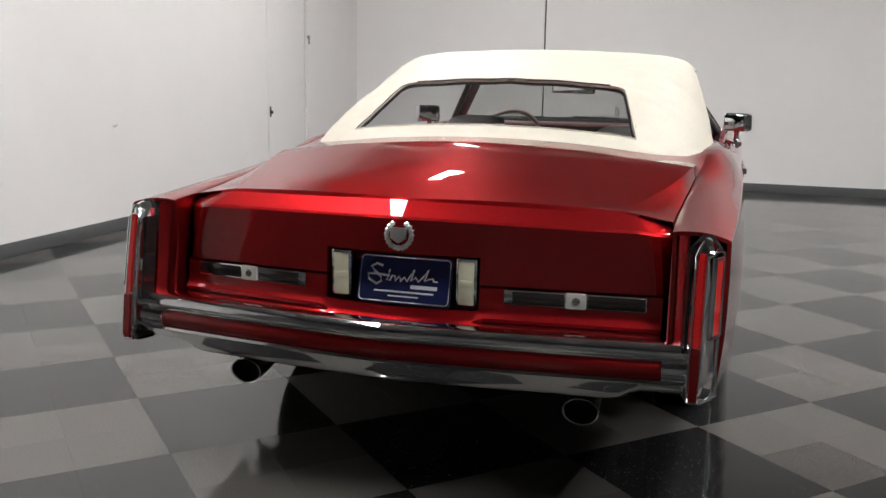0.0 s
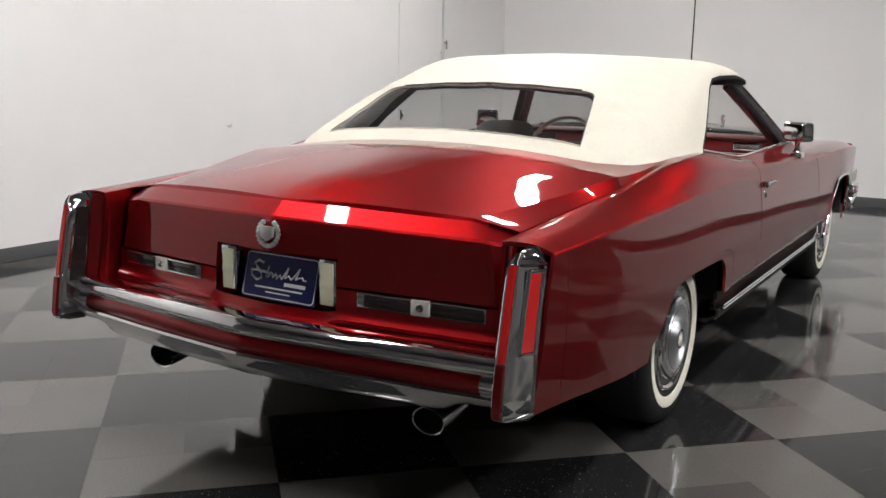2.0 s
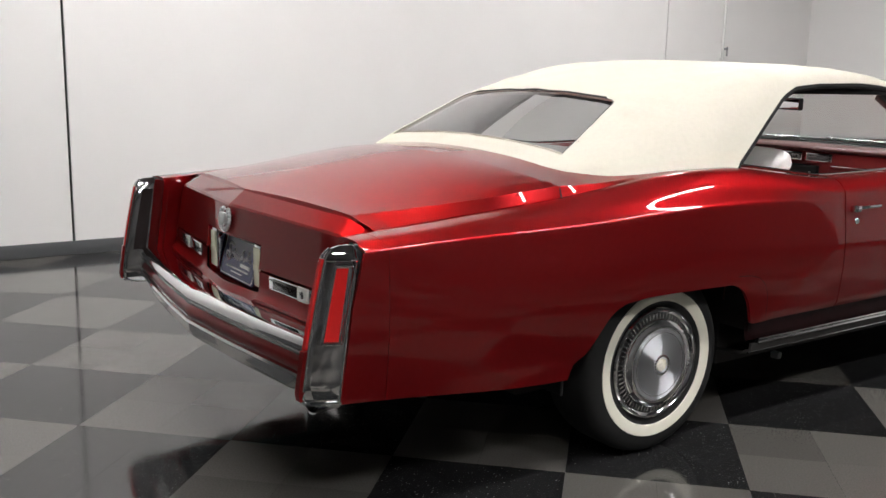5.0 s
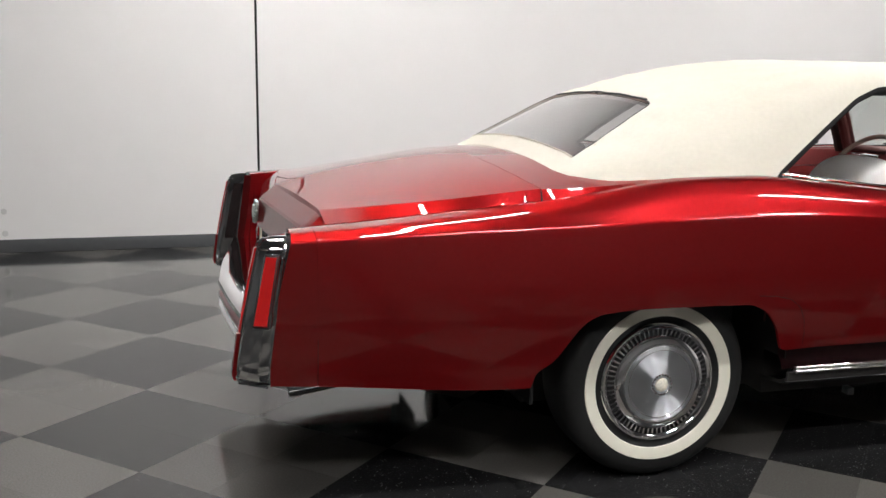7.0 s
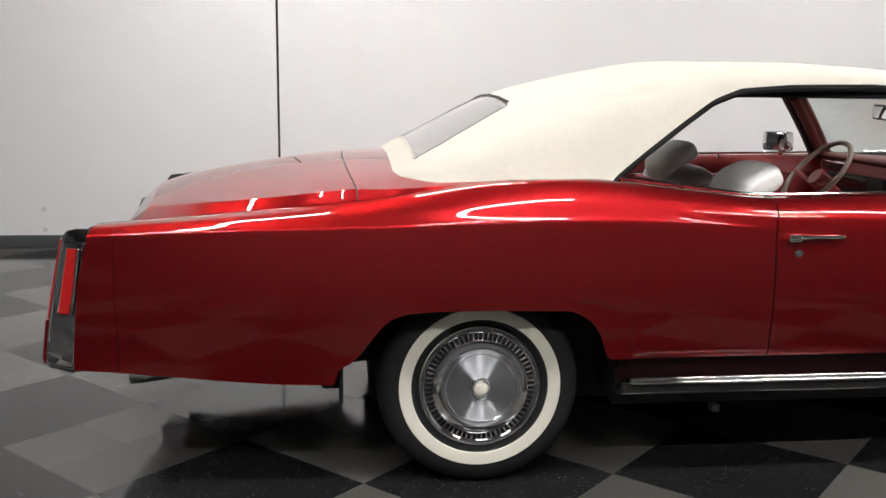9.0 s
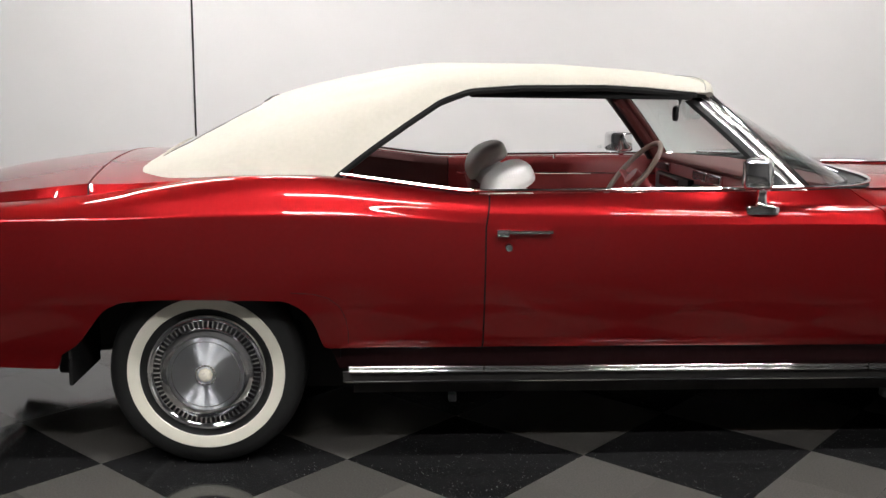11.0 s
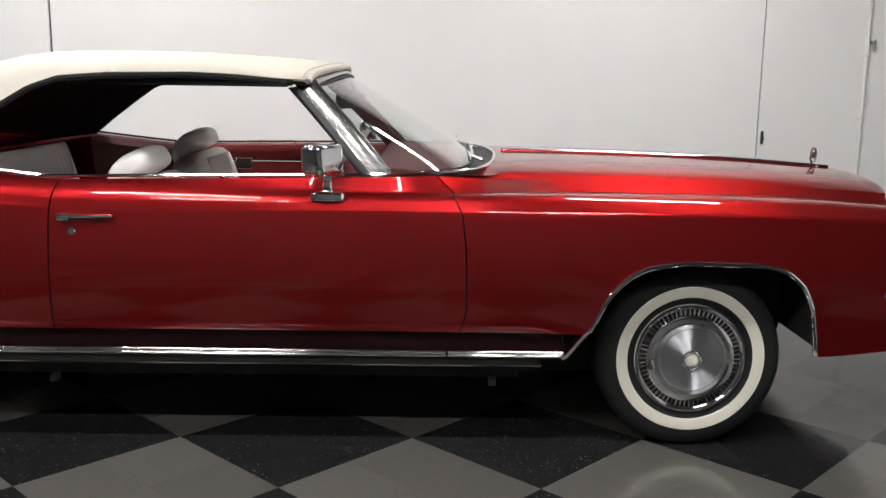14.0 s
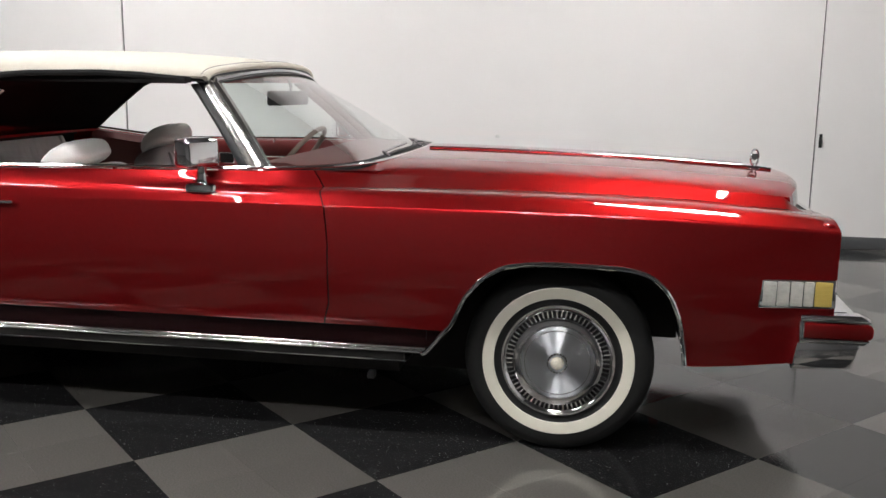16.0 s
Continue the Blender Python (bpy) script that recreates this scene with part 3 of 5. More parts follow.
for side in (-1, 1):
    fl = side > 0
    shell(part("wing_extension", loft(side_panel(-1.195, -1.1395, side, TAIL_END, [(0.42, 0.0)]), fl), M_PAINT, car, angle=50))
    shell(part("rear_wing", loft(side_panel(-1.138, 0.955 - GAP, side, None, DOOR_REAR, FINE_R), fl), M_PAINT, car, angle=50))
    door = part("door", loft(side_panel(0.955 + GAP, 2.384 - GAP, side, DOOR_REAR, DOOR_FRONT), fl), M_PAINT, car, angle=50)
    shell(door)
    shell(part("front_wing", loft(side_panel(2.384 + GAP, 4.110, side, DOOR_FRONT, [(0.40, 0.0), (0.84, 0.0), (0.89, -0.004)], FINE_F), fl), M_PAINT, car, angle=50))
    # door handle: chrome blade on two feet, with the lock below
    hy = side * 0.99
    part("handle", boxed(1.02, 1.178, min(hy, hy + side * 0.022) , max(hy, hy + side * 0.022), 0.838, 0.852, bevel=0.005), M_CHROME, door, "chrome pull handle")
    box_bm = boxed(0.985, 1.03, min(hy, hy + side * 0.026), max(hy, hy + side * 0.026), 0.828, 0.856, bevel=0.006)
    part("push_button", box_bm, M_CHROME, door)
    lock = lathe([(0.0, 0.012), (0.011, 0.012), (0.016, 0.006), (0.017, 0.0)], 24, "y", sign=side)
    bmesh.ops.translate(lock, vec=(1.03, side * 0.989, 0.790), verts=lock.verts)
    part("lock", lock, M_CHROME, door)
    # belt moulding, sill moulding in three lengths, lower sill strip
    belt = [(x, side * (inner_edge(x)[0] - 0.006), inner_edge(x)[1] + 0.010) for x in np.linspace(0.46, 2.16, 50)]
    part("belt_moulding", tube(belt, 0.0062, 8), M_CHROME, car)
    for a, b in ((0.49, 0.953), (0.957, 2.322), (2.330, 2.74)):
        bm = loft([[(x, side * (0.963 + d), z) for d, z in [(-0.045, 0.378)] + [(0.012 + 0.008 * math.cos(a), zr + 0.0065 * math.sin(a)) for zr in (0.370, 0.356) for a in np.linspace(1.5, -1.5, 7)] + [(-0.04, 0.348)]] for x in np.linspace(a, b, 24)], fl)
        shell(part("sill_moulding", bm, M_CHROME, car, "bright chrome sill moulding", angle=60), 0.01)
    sill = loft([[(x, side * h, z) for h, z in ((0.966, 0.350), (0.964, 0.320), (0.945, 0.312), (0.93, 0.302), (0.80, 0.285))] for x in np.linspace(0.47, 2.66, 20)], fl)
    shell(part("sill", sill, M_UNDER, car))
    # the flank below the crease lies in shade; this dark strip paints it
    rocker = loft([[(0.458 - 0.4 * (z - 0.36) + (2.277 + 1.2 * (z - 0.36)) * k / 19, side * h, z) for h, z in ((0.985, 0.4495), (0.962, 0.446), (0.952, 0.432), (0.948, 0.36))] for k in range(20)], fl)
    shell(part("rocker_shade_strip", rocker, M_ROCKER_SHADE, car, "lower flank strip under the doors with shade in its colour"), 0.003)
    part("sill_strip", tube([(x, side * 0.949, 0.313) for x in np.linspace(0.47, 2.665, 12)], 0.005, 8), M_CHROME, car)
    # rolled flange round the rear wheel opening
    flange = []
    for x in np.concatenate((np.linspace(-0.455, -0.29, 24), np.linspace(-0.28, 0.25, 24), np.linspace(0.26, 0.414, 26))):
        sec = side_section(float(x))
        flange.append((float(x), side * (sec[-1][0] - 0.008), sec[-1][1] + 0.003))
    part("arch_flange", tube(flange, 0.0032, 8), M_PAINT, car)
    # added dark sheet that hides the bright floor behind the rear wheel
    y0, y1 = sorted((side * 0.62, side * 0.935))
    part("gap_sheet", boxed(-0.462, -0.448, y0, y1, 0.30, 0.47, bevel=0.004), M_LINER, car, "added dark sheet closing the gap behind the rear wheel")
    # seam of the filler piece ahead of the rear wheel
    seam = [(0.30, 0.640), (0.37, 0.636), (0.425, 0.622), (0.462, 0.592), (0.482, 0.55), (0.490, 0.50), (0.490, 0.462)]
    part("panel_seam", tube([(x, side * (half_at(side_section(x), z) - 0.0004), z) for x, z in seam], 0.0011, 6), M_LINER, car)
    # bright lip round the front wheel opening
    xs = np.concatenate((np.linspace(2.73, 3.48, 60), np.linspace(3.485, 3.641, 50)))
    lip = []
    for x in xs:
        sec = side_section(float(x))
        foot = lin(x, [(2.73, 0.352), (2.746, 0.358), (2.813, 0.441), (2.83, 0.47)])
        lip.append((float(x), side * (sec[-1][0] + 0.003), sec[-1][1] + 0.004 if x > 2.813 else foot + 0.004))
    part("arch_trim", tube(lip, 0.0085, 10), M_CHROME, car, "bright wheel-arch trim")
    # wheel houses
    for cx, xa, xb in ((0.0, -0.45, 0.46), (3.2, 2.74, 3.635)):
        rows = []
        for k in range(25):
            z = 0.40 if k in (0, 24) else (0.735 if cx > 1 else 0.665)
            x = xa + (xb - xa) * min(max(k - 1, 0), 22) / 22
            rows.append([(x, side * 0.60, 0.36), (x, side * 0.62, z), (x, side * 0.955, z)])
        shell(part("wheel_house", loft(rows, not fl), M_UNDER, car, smooth=False), 0.003)

# ---- boot lid: a low ridge along its middle, flat halves, side facets, bevelled rear edge and a rear face bent in plan ----
LID = [(-0.40, 0.814, 0.981, 1.050), (-0.55, 0.787, 0.963, 1.036), (-0.70, 0.754, 0.944, 1.016), (-0.93, 0.692, 0.920, 0.978), (-1.06, 0.656, 0.908, 0.947), (-1.165, 0.640, 0.902, 0.917)]
NOTCH_H, NOTCH_TOP, NOTCH_LOW = 0.25, 0.757, 0.588


def lid_row(he, ze, zc, hg, zg, crown=0.0):
    """Half a cross row: ridge to the facet edge, facet down to the gap."""
    hs = [0.0, 0.06, 0.125, 0.19, NOTCH_H] + [NOTCH_H + (he - NOTCH_H) * k / 9 for k in range(1, 10)]
    deck = [(h, zc + (ze - zc) * (h / he) + crown * 4 * (h / he) * (1 - h / he)) for h in hs]
    return deck + [(he + (hg - he) * t, ze + (zg - ze) * t) for t in (0.04, 0.33, 0.66, 0.97)] + [(hg, zg - 0.012)]


def both(row):
    right = [(-h, z) for h, z in row[::-1]]
    return right + row[1:]


def lid_at(x):
    return [ip(-x, [(-r[0], r[k]) for r in LID]) for k in (1, 2, 3)]


def vee(y):
    """How far the tail steps forward from its middle towards the wings."""
    return -0.037 + 0.08 * abs(y) / 0.75


rows = []
for s in np.linspace(0, 1, 26):
    he, ze, _ = lid_at(-0.3975 - 0.6925 * s)
    zc = lid_at(-0.4475 - 0.7175 * s)[2]
    hg, zg = inner_edge(-0.3975 - 0.6925 * s)
    row = []
    for h, z in both(lid_row(he, ze, zc, hg - GAP, zg, 0.013 - 0.006 * s)):
        front = -0.4005 - 0.05 * max(0.0, 1 - (abs(h) / hg) ** 2)
        rear = -1.165 + 0.075 * min(1.0, abs(h) / 0.64)
        row.append((front + (rear - front) * s, h, z))
    rows.append(row)
for xm, xe, he, ze, zc, zg in ((-1.170, -1.097, 0.645, 0.898, 0.912, 0.874), (-1.222, -1.147, 0.697, 0.858, 0.869, 0.846), (-1.228, -1.153, 0.703, 0.850, 0.861, 0.838), (-1.234, -1.157, 0.725, 0.800, 0.806, 0.792), (-1.238, -1.160, 0.735, NOTCH_TOP, NOTCH_TOP, 0.752), (-1.243, -1.166, 0.745, 0.713, 0.713, 0.710), (-1.247, -1.170, 0.750, 0.676, 0.676, 0.672)):
    hg = 0.798
    rows.append([(xm + (xe - xm) * min(1.0, abs(h) / he) + 0.045 * max(0.0, (abs(h) - he) / (hg - he)) ** 2, h, z) for h, z in both(lid_row(he, ze, zc, hg, zg, 0.0))])
bm = loft(rows)
notch = [f for f in bm.faces if f.calc_center_median().x < -1.15 and f.calc_center_median().z < NOTCH_TOP and abs(f.calc_center_median().y) < NOTCH_H]
bmesh.ops.delete(bm, geom=notch, context="FACES")
lid = part("boot_lid", bm, M_PAINT, car, angle=5)
shell(lid, angle=5)

# scuttle panel between lid and roof, which carries the lid's facets on
tul = []
for k in range(20):
    x = -0.395 + 0.86 * k / 19
    hg, zg = inner_edge(x)
    w = min(1.0, (x + 0.395) / 0.45)
    he, ze = lid_at(-0.40)[:2]
    zc = lid_at(-0.4475)[2]
    zc = lin(x, [(-0.395, zc), (-0.2, zc + 0.010), (0.465, 1.02)])
    sharp = lid_row(he + 0.02 * w, ze + 0.028 * w, zc, hg, zg, 0.013)
    row = [(h, z * (1 - w) + w * (zc + (zg - zc) * (h / hg) ** 3.0)) for h, z in sharp]
    k = max(0.0, 1 - (x + 0.395) / 0.5)
    tul.append([(x - 0.05 * k * (1 - (abs(h) / hg) ** 2), h, z - 0.0015) for h, z in both(row)])
shell(part("rear_deck", loft(tul, True), M_PAINT, car, angle=6), angle=6)

lid_line = [(-0.3975 - 0.05 * (1 - (abs(h) / inner_edge(-0.40)[0]) ** 2), h, z - 0.012) for h, z in both(lid_row(*lid_at(-0.40)[:2], lid_at(-0.4475)[2], *inner_edge(-0.40), 0.013))]
part("lid_seal", tube(lid_line, 0.0045, 6), M_BLACK, car)
for side in (-1, 1):
    for x0, ends in ((0.955, DOOR_REAR), (2.384, DOOR_FRONT)):
        srows = []
        for h, z in side_section(x0):
            d = lin(z, ends)
            srows.append([(x0 + d - 0.02, side * (h - 0.009), z - 0.006), (x0 + d + 0.02, side * (h - 0.009), z - 0.006)])
        part("door_seal", loft(srows, side < 0), M_LINER, car)

# ---- tail panel ----
def sheared(bm):
    """Bend a piece of the tail in plan like the panel that it sits on."""
    for v in bm.verts:
        v.co.x += vee(v.co.y)
    return bm


tp = bmesh.new()
box(tp, -1.12, -1.05, -0.77, 0.77, 0.50, 0.70)
part("tail_panel", tp, M_UNDER, car, smooth=False)
low = []
for y in [-0.785, -0.74, -0.66, -0.58, -0.50, -0.42, -0.34, -0.27, -0.25, -0.23, -0.19, -0.10, 0.0, 0.10, 0.19, 0.23, 0.25, 0.27, 0.34, 0.42, 0.50, 0.58, 0.66, 0.74, 0.785]:
    dip = ip(abs(y), [(0.0, 0.022), (0.21, 0.022), (0.27, 0.0), (0.8, 0.0)])
    low.append([(x + vee(y), y, z - d * dip) for x, z, d in ((-1.200, 0.672, 0), (-1.210, 0.668, 0), (-1.211, 0.622, 0), (-1.214, NOTCH_LOW + 0.012, 0.3), (-1.226, 0.588, 0.9), (-1.233, 0.580, 1), (-1.231, 0.568, 1), (-1.19, 0.556, 1))])
bm = loft(low)
bmesh.ops.delete(bm, geom=[f for f in bm.faces if abs(f.calc_center_median().y) < NOTCH_H and f.calc_center_median().z > 0.589], context="FACES")
part("lower_tail_panel", bm, M_PAINT, car, angle=40)
# the recess behind the plate
rec = bmesh.new()
ring = [[(x, y, z) for y, z in ((-NOTCH_H, NOTCH_TOP), (NOTCH_H, NOTCH_TOP), (NOTCH_H, 0.600), (0.20, 0.580), (-0.20, 0.580), (-NOTCH_H, 0.600))] for x in (-1.215, -1.10)]
ring[0] = [(-1.241 + (vee(y) - vee(0)) + (0.005 if z > 0.7 else 0.0), y, z) for _, y, z in ring[0]]
loft(ring, False, rec, closed=True)
rec.verts.ensure_lookup_table()
rec.faces.new([rec.verts[6 + k] for k in range(6)])
part("plate_recess", rec, M_PAINT, car, smooth=False)
for side in (-1, 1):
    ry = [0.325, 0.742]
    bz = boxed(-1.216, -1.199, min(side * ry[0], side * ry[1]), max(side * ry[0], side * ry[1]), 0.622, 0.668, bevel=0.003)
    refl = part("rear_reflector", sheared(bz), M_CHROME, car, "chrome-framed dark rear lamp strip")
    for a, b in ((0.350, 0.504), (0.572, 0.737)):
        part("lens", sheared(boxed(-1.2175, -1.209, min(side * a, side * b), max(side * a, side * b), 0.6265, 0.6635, bevel=0.002)), M_DARKLENS, refl)
    part("centre_lens", sheared(boxed(-1.222, -1.209, min(side * 0.508, side * 0.568), max(side * 0.508, side * 0.568), 0.621, 0.669, bevel=0.004)), M_CLEAR, refl)
    knob = lathe([(0.0, 0.006), (0.010, 0.005), (0.013, 0.0)], 16, "x", sign=-1)
    bmesh.ops.translate(knob, vec=(-1.221 + vee(0.538), side * 0.538, 0.645), verts=knob.verts)
    part("centre_boss", knob, M_SATIN, refl)
    # reversing lamp in the recess, beside the plate
    rl = part("reversing_lamp", boxed(-1.208, -1.130, min(side * 0.172, side * 0.240), max(side * 0.172, side * 0.240), 0.596, 0.750, bevel=0.006), M_CHROME, car, "chrome-framed cream reversing lamp")
    part("lens", boxed(-1.213, -1.204, min(side * 0.180, side * 0.230), max(side * 0.180, side * 0.230), 0.606, 0.740, bevel=0.004), M_CREAM_LENS, rl)
    part("lens_band", boxed(-1.2145, -1.208, min(side * 0.181, side * 0.229), max(side * 0.181, side * 0.229), 0.660, 0.684, bevel=0.002), M_CREAM_LENS, rl)
    # inner face of the tail blade
    brows = []
    for x in np.linspace(-1.0, -1.20, 14):
        h, z = inner_edge(x)
        k = (-1.0 - x) / 0.20
        brows.append([(x, side * h, z), (x - 0.005 * k, side * h, z - 0.02), (x - 0.02 * k, side * (h + 0.005), 0.72), (x - 0.06 * k, side * (h + 0.008), 0.47)])
    shell(part("blade_inner_panel", loft(brows, side > 0), M_PAINT, car))

# ---- tail lamps ----
for side in (-1, 1):
    prof = [(0.868, -1.217, -1.262), (0.862, -1.219, -1.284), (0.845, -1.221, -1.300), (0.75, -1.234, -1.322), (0.60, -1.255, -1.352), (0.50, -1.268, -1.366), (0.45, -1.274, -1.372), (0.432, -1.276, -1.362), (0.42, -1.278, -1.335)]

    def lamp_plan(z):
        """Eight corners of the housing at a height; it narrows to a gable at the top."""
        xo, xr = lin(-z, [(-p[0], p[1]) for p in prof]), lin(-z, [(-p[0], p[2]) for p in prof])
        w = lin(z, [(0.42, 0.85), (0.44, 1.0), (0.828, 1.0), (0.868, 0.22)])
        return [Vector((px, side * (0.900 + (h - 0.900) * w), z)) for px, h in ((xo, 0.850), (xr + 0.018, 0.866), (xr + 0.005, 0.871), (xr, 0.875), (xr + 0.002, 0.902), (xr + 0.012, 0.912), (xo - 0.006, 0.945), (xo, 0.946))]
    bm = loft([lamp_plan(p[0]) for p in prof], closed=True)
    bm.verts.ensure_lookup_table()
    bm.faces.new([bm.verts[k] for k in range(8)])
    bm.faces.new([bm.verts[len(bm.verts) - 8 + k] for k in range(8)])
    bmesh.ops.recalc_face_normals(bm, faces=bm.faces[:])
    lamp = part("tail_lamp", bm, M_CHROME, car, "tall chrome tail-lamp housing with red lenses", angle=30)

    def pane(i, z0, z1, a, b, name, material, lift, label=""):
        """A pane on the housing between its edges i and i + 1, from a to b of the way."""
        rows = []
        for k in range(9):
            z = z0 + (z1 - z0) * k / 8
            p, q = lamp_plan(z)[i], lamp_plan(z)[i + 1]
            n = Vector((q.y - p.y, p.x - q.x, 0)).normalized()
            n = n if n.dot((p + q) / 2 - Vector((lamp_plan(z)[0].x + 0.02, side * 0.895, z))) > 0 else -n
            A, B = p + (q - p) * a, p + (q - p) * b
            e = (q - p).normalized() * 0.002
            rows.append([A, A + e + n * lift, B - e + n * lift, B])
        bm = loft(rows, closed=True)
        bm.verts.ensure_lookup_table()
        bm.faces.new([bm.verts[k] for k in range(4)])
        bm.faces.new([bm.verts[len(bm.verts) - 4 + k] for k in range(4)])
        bmesh.ops.recalc_face_normals(bm, faces=bm.faces[:])
        return part(name, bm, material, lamp, label)
    pane(5, 0.600, 0.822, 0.16, 0.84, "lens_frame", M_CHROME, 0.006)
    loop = []
    for z, f in ((0.604, 0.19), (0.604, 0.81), (0.818, 0.81), (0.818, 0.19)):
        q = lamp_plan(z)
        loop.append(q[5] + (q[6] - q[5]) * f + Vector((0, side * 0.008, 0)))
    loop = [loop[k] + (loop[(k + 1) % 4] - loop[k]) * t for k in range(4) for t in (0.04, 0.5, 0.96)]
    part("lens_bead", tube(loop, 0.0042, 8, closed=True), M_CHROME, lamp)
    pane(5, 0.610, 0.812, 0.24, 0.76, "side_lens", M_LENS, 0.009, "red side lens")
    pane(3, 0.585, 0.835, 0.14, 0.86, "rear_lens", M_LENS, 0.010, "narrow red rear lens")
    pane(3, 0.440, 0.581, 0.02, 0.98, "painted_filler", M_PAINT, 0.014)
    pane(0, 0.565, 0.825, 0.22, 0.88, "inner_panel", M_DARKLENS, 0.006)
    for k in (3, 4, 6):
        part("chrome_bead", tube([lamp_plan(z)[k] for z in np.linspace(0.432, 0.862, 24)], 0.0045, 8), M_CHROME, lamp)
    part("foot_bead", tube([lamp_plan(0.434)[k] for k in (3, 4, 5, 6, 7)], 0.006, 8), M_CHROME, lamp)
    part("head_bead", tube([lamp_plan(0.832)[k] for k in (3, 4, 5, 6, 7)], 0.005, 8), M_CHROME, lamp)
    srows = []
    for z in np.linspace(0.425, 0.872, 12):
        q = lamp_plan(min(z, 0.866))
        srows.append([(q[0].x - 0.002, q[0].y - side * 0.001, z), (q[0].x + 0.05, q[0].y, z), (q[7].x + 0.05, q[7].y - side * 0.004, z), (q[7].x - 0.002, q[7].y + side * 0.001, z)])
    bm = loft(srows, closed=True)
    bmesh.ops.recalc_face_normals(bm, faces=bm.faces[:])
    part("lamp_seal", bm, M_BLACK, car)
    # red end of the blade between the boot's gap and the lamp
    erows = []
    for z in np.linspace(0.448, 0.864, 14):
        q = lamp_plan(z)
        xi = lin(z, [(0.44, -1.232), (0.72, -1.196), (0.864, -1.186)])
        erows.append([(xi + 0.05, side * 0.802, z), (xi, side * 0.803, z), (xi - 0.004, side * 0.808, z), (q[0].x - 0.012, side * 0.846, z), (q[0].x + 0.01, side * 0.852, z)])
    shell(part("blade_end_panel", loft(erows, side > 0), M_PAINT, car, angle=40))

# ---- rear bumper ----
def bumper(name, sign, x_mid, x_flat, x_end, bands, label, half=0.86, flat_h=0.30, tuck=0.03):
    """A bumper bar bent in plan; bands: (name, material, profile of (out, z))."""
    bar = None
    for nm, material, prof in bands:
        rows = []
        reach = half - 0.055 if nm == "painted_strip" else half
        for y in np.linspace(-reach, reach, 61):
            c = abs(y)
            base = ip(c, [(0.0, x_mid), (flat_h, x_flat), (half * 0.72, (x_flat * 0.45 + x_end * 0.55)), (half, x_end)])
            lift = tuck * max(0.0, min(1.0, (c - half + 0.18) / 0.05))
            rows.append([(base + sign * o, y, z + lift * max(0.0, min(1.0, (0.45 - z) / 0.05))) for o, z in prof])
        bm = loft(rows, sign > 0)
        bmesh.ops.recalc_face_normals(bm, faces=bm.faces[:])
        ob = part(nm, bm, material, bar or car, label if bar is None else "", angle=45)
        bar = bar or ob
        shell(ob, 0.004)
        if nm == "painted_strip":
            for end in (-1, 1):
                rows = []
                for c in np.linspace(reach - 0.004, half, 8):
                    base = ip(c, [(0.0, x_mid), (flat_h, x_flat), (half * 0.72, (x_flat * 0.45 + x_end * 0.55)), (half, x_end)])
                    rows.append([(base + sign * (o + 0.004), end * c, z) for o, z in prof])
                bm = loft(rows, sign * end > 0)
                bmesh.ops.recalc_face_normals(bm, faces=bm.faces[:])
                shell(part("strip_end", bm, M_CHROME, bar, angle=45), 0.006)
    return bar


bumper("rear_bumper", -1, -1.350, -1.327, -1.262, [
    ("rear_bumper", M_CHROME, [(-0.10, 0.565), (0.0, 0.572), (0.022, 0.568), (0.036, 0.556), (0.040, 0.540), (0.036, 0.524), (0.026, 0.516)]),
    ("painted_strip", M_PAINT, [(0.026, 0.518), (0.036, 0.510), (0.040, 0.494), (0.036, 0.476), (0.026, 0.468)]),
    ("lower_bar", M_CHROME, [(0.026, 0.470), (0.038, 0.466), (0.042, 0.458), (0.037, 0.450), (0.030, 0.425), (0.020, 0.402), (0.008, 0.394), (-0.08, 0.394)])],
    "chrome rear bumper with a red strip along its middle")

# ---- plate and emblem ----
plate = part("number_plate", prism(rect(-0.153, 0.153, -0.076, 0.076, 0.012), -1.236, -1.230, axis="x"), M_PLATE, car, "dark blue plate with white script-like marks")
plate.matrix_basis = pose(-1.190, 0, 0.664, 0, 15, 0) @ pose(1.236, 0, 0)
part("plate_border", tube([(-1.2365, a, b) for a, b in rect(-0.147, 0.147, -0.070, 0.070, 0.012)], 0.0022, 6, closed=True), M_INK, plate)
# a flowing mark in place of the lettering
def stroke(pts, w):
    return tube([(-1.2375, -a, b) for a, b in pts], w, 6, flat=1.0)
part("script_mark", stroke([(-0.075, 0.040), (-0.095, 0.046), (-0.112, 0.036), (-0.100, 0.022), (-0.080, 0.008), (-0.075, -0.008), (-0.092, -0.018), (-0.118, -0.004), (-0.122, 0.012), (-0.095, 0.014), (-0.05, 0.010)], 0.0042), M_INK, plate)
part("script_mark", stroke([(-0.05, 0.030), (-0.058, -0.004), (-0.048, -0.004), (-0.040, 0.012), (-0.032, 0.010), (-0.030, -0.004), (-0.018, 0.010), (-0.012, 0.002), (-0.014, -0.006), (0.0, 0.008), (0.008, -0.004), (0.018, 0.012), (0.030, 0.034), (0.022, -0.002), (0.036, 0.010), (0.046, -0.002), (0.060, 0.012), (0.076, 0.036), (0.066, 0.0), (0.080, 0.008), (0.092, 0.010), (0.096, 0.002), (0.108, 0.002)], 0.0030), M_INK, plate)
for a, b, z, hh in ((0.022, 0.108, -0.020, 0.006), (-0.098, 0.098, -0.038, 0.0028), (-0.05, 0.05, -0.052, 0.0022)):
    part("text_bar", boxed(-1.2385, -1.236, -b, -a, z - hh, z + hh), M_INK, plate, smooth=False)

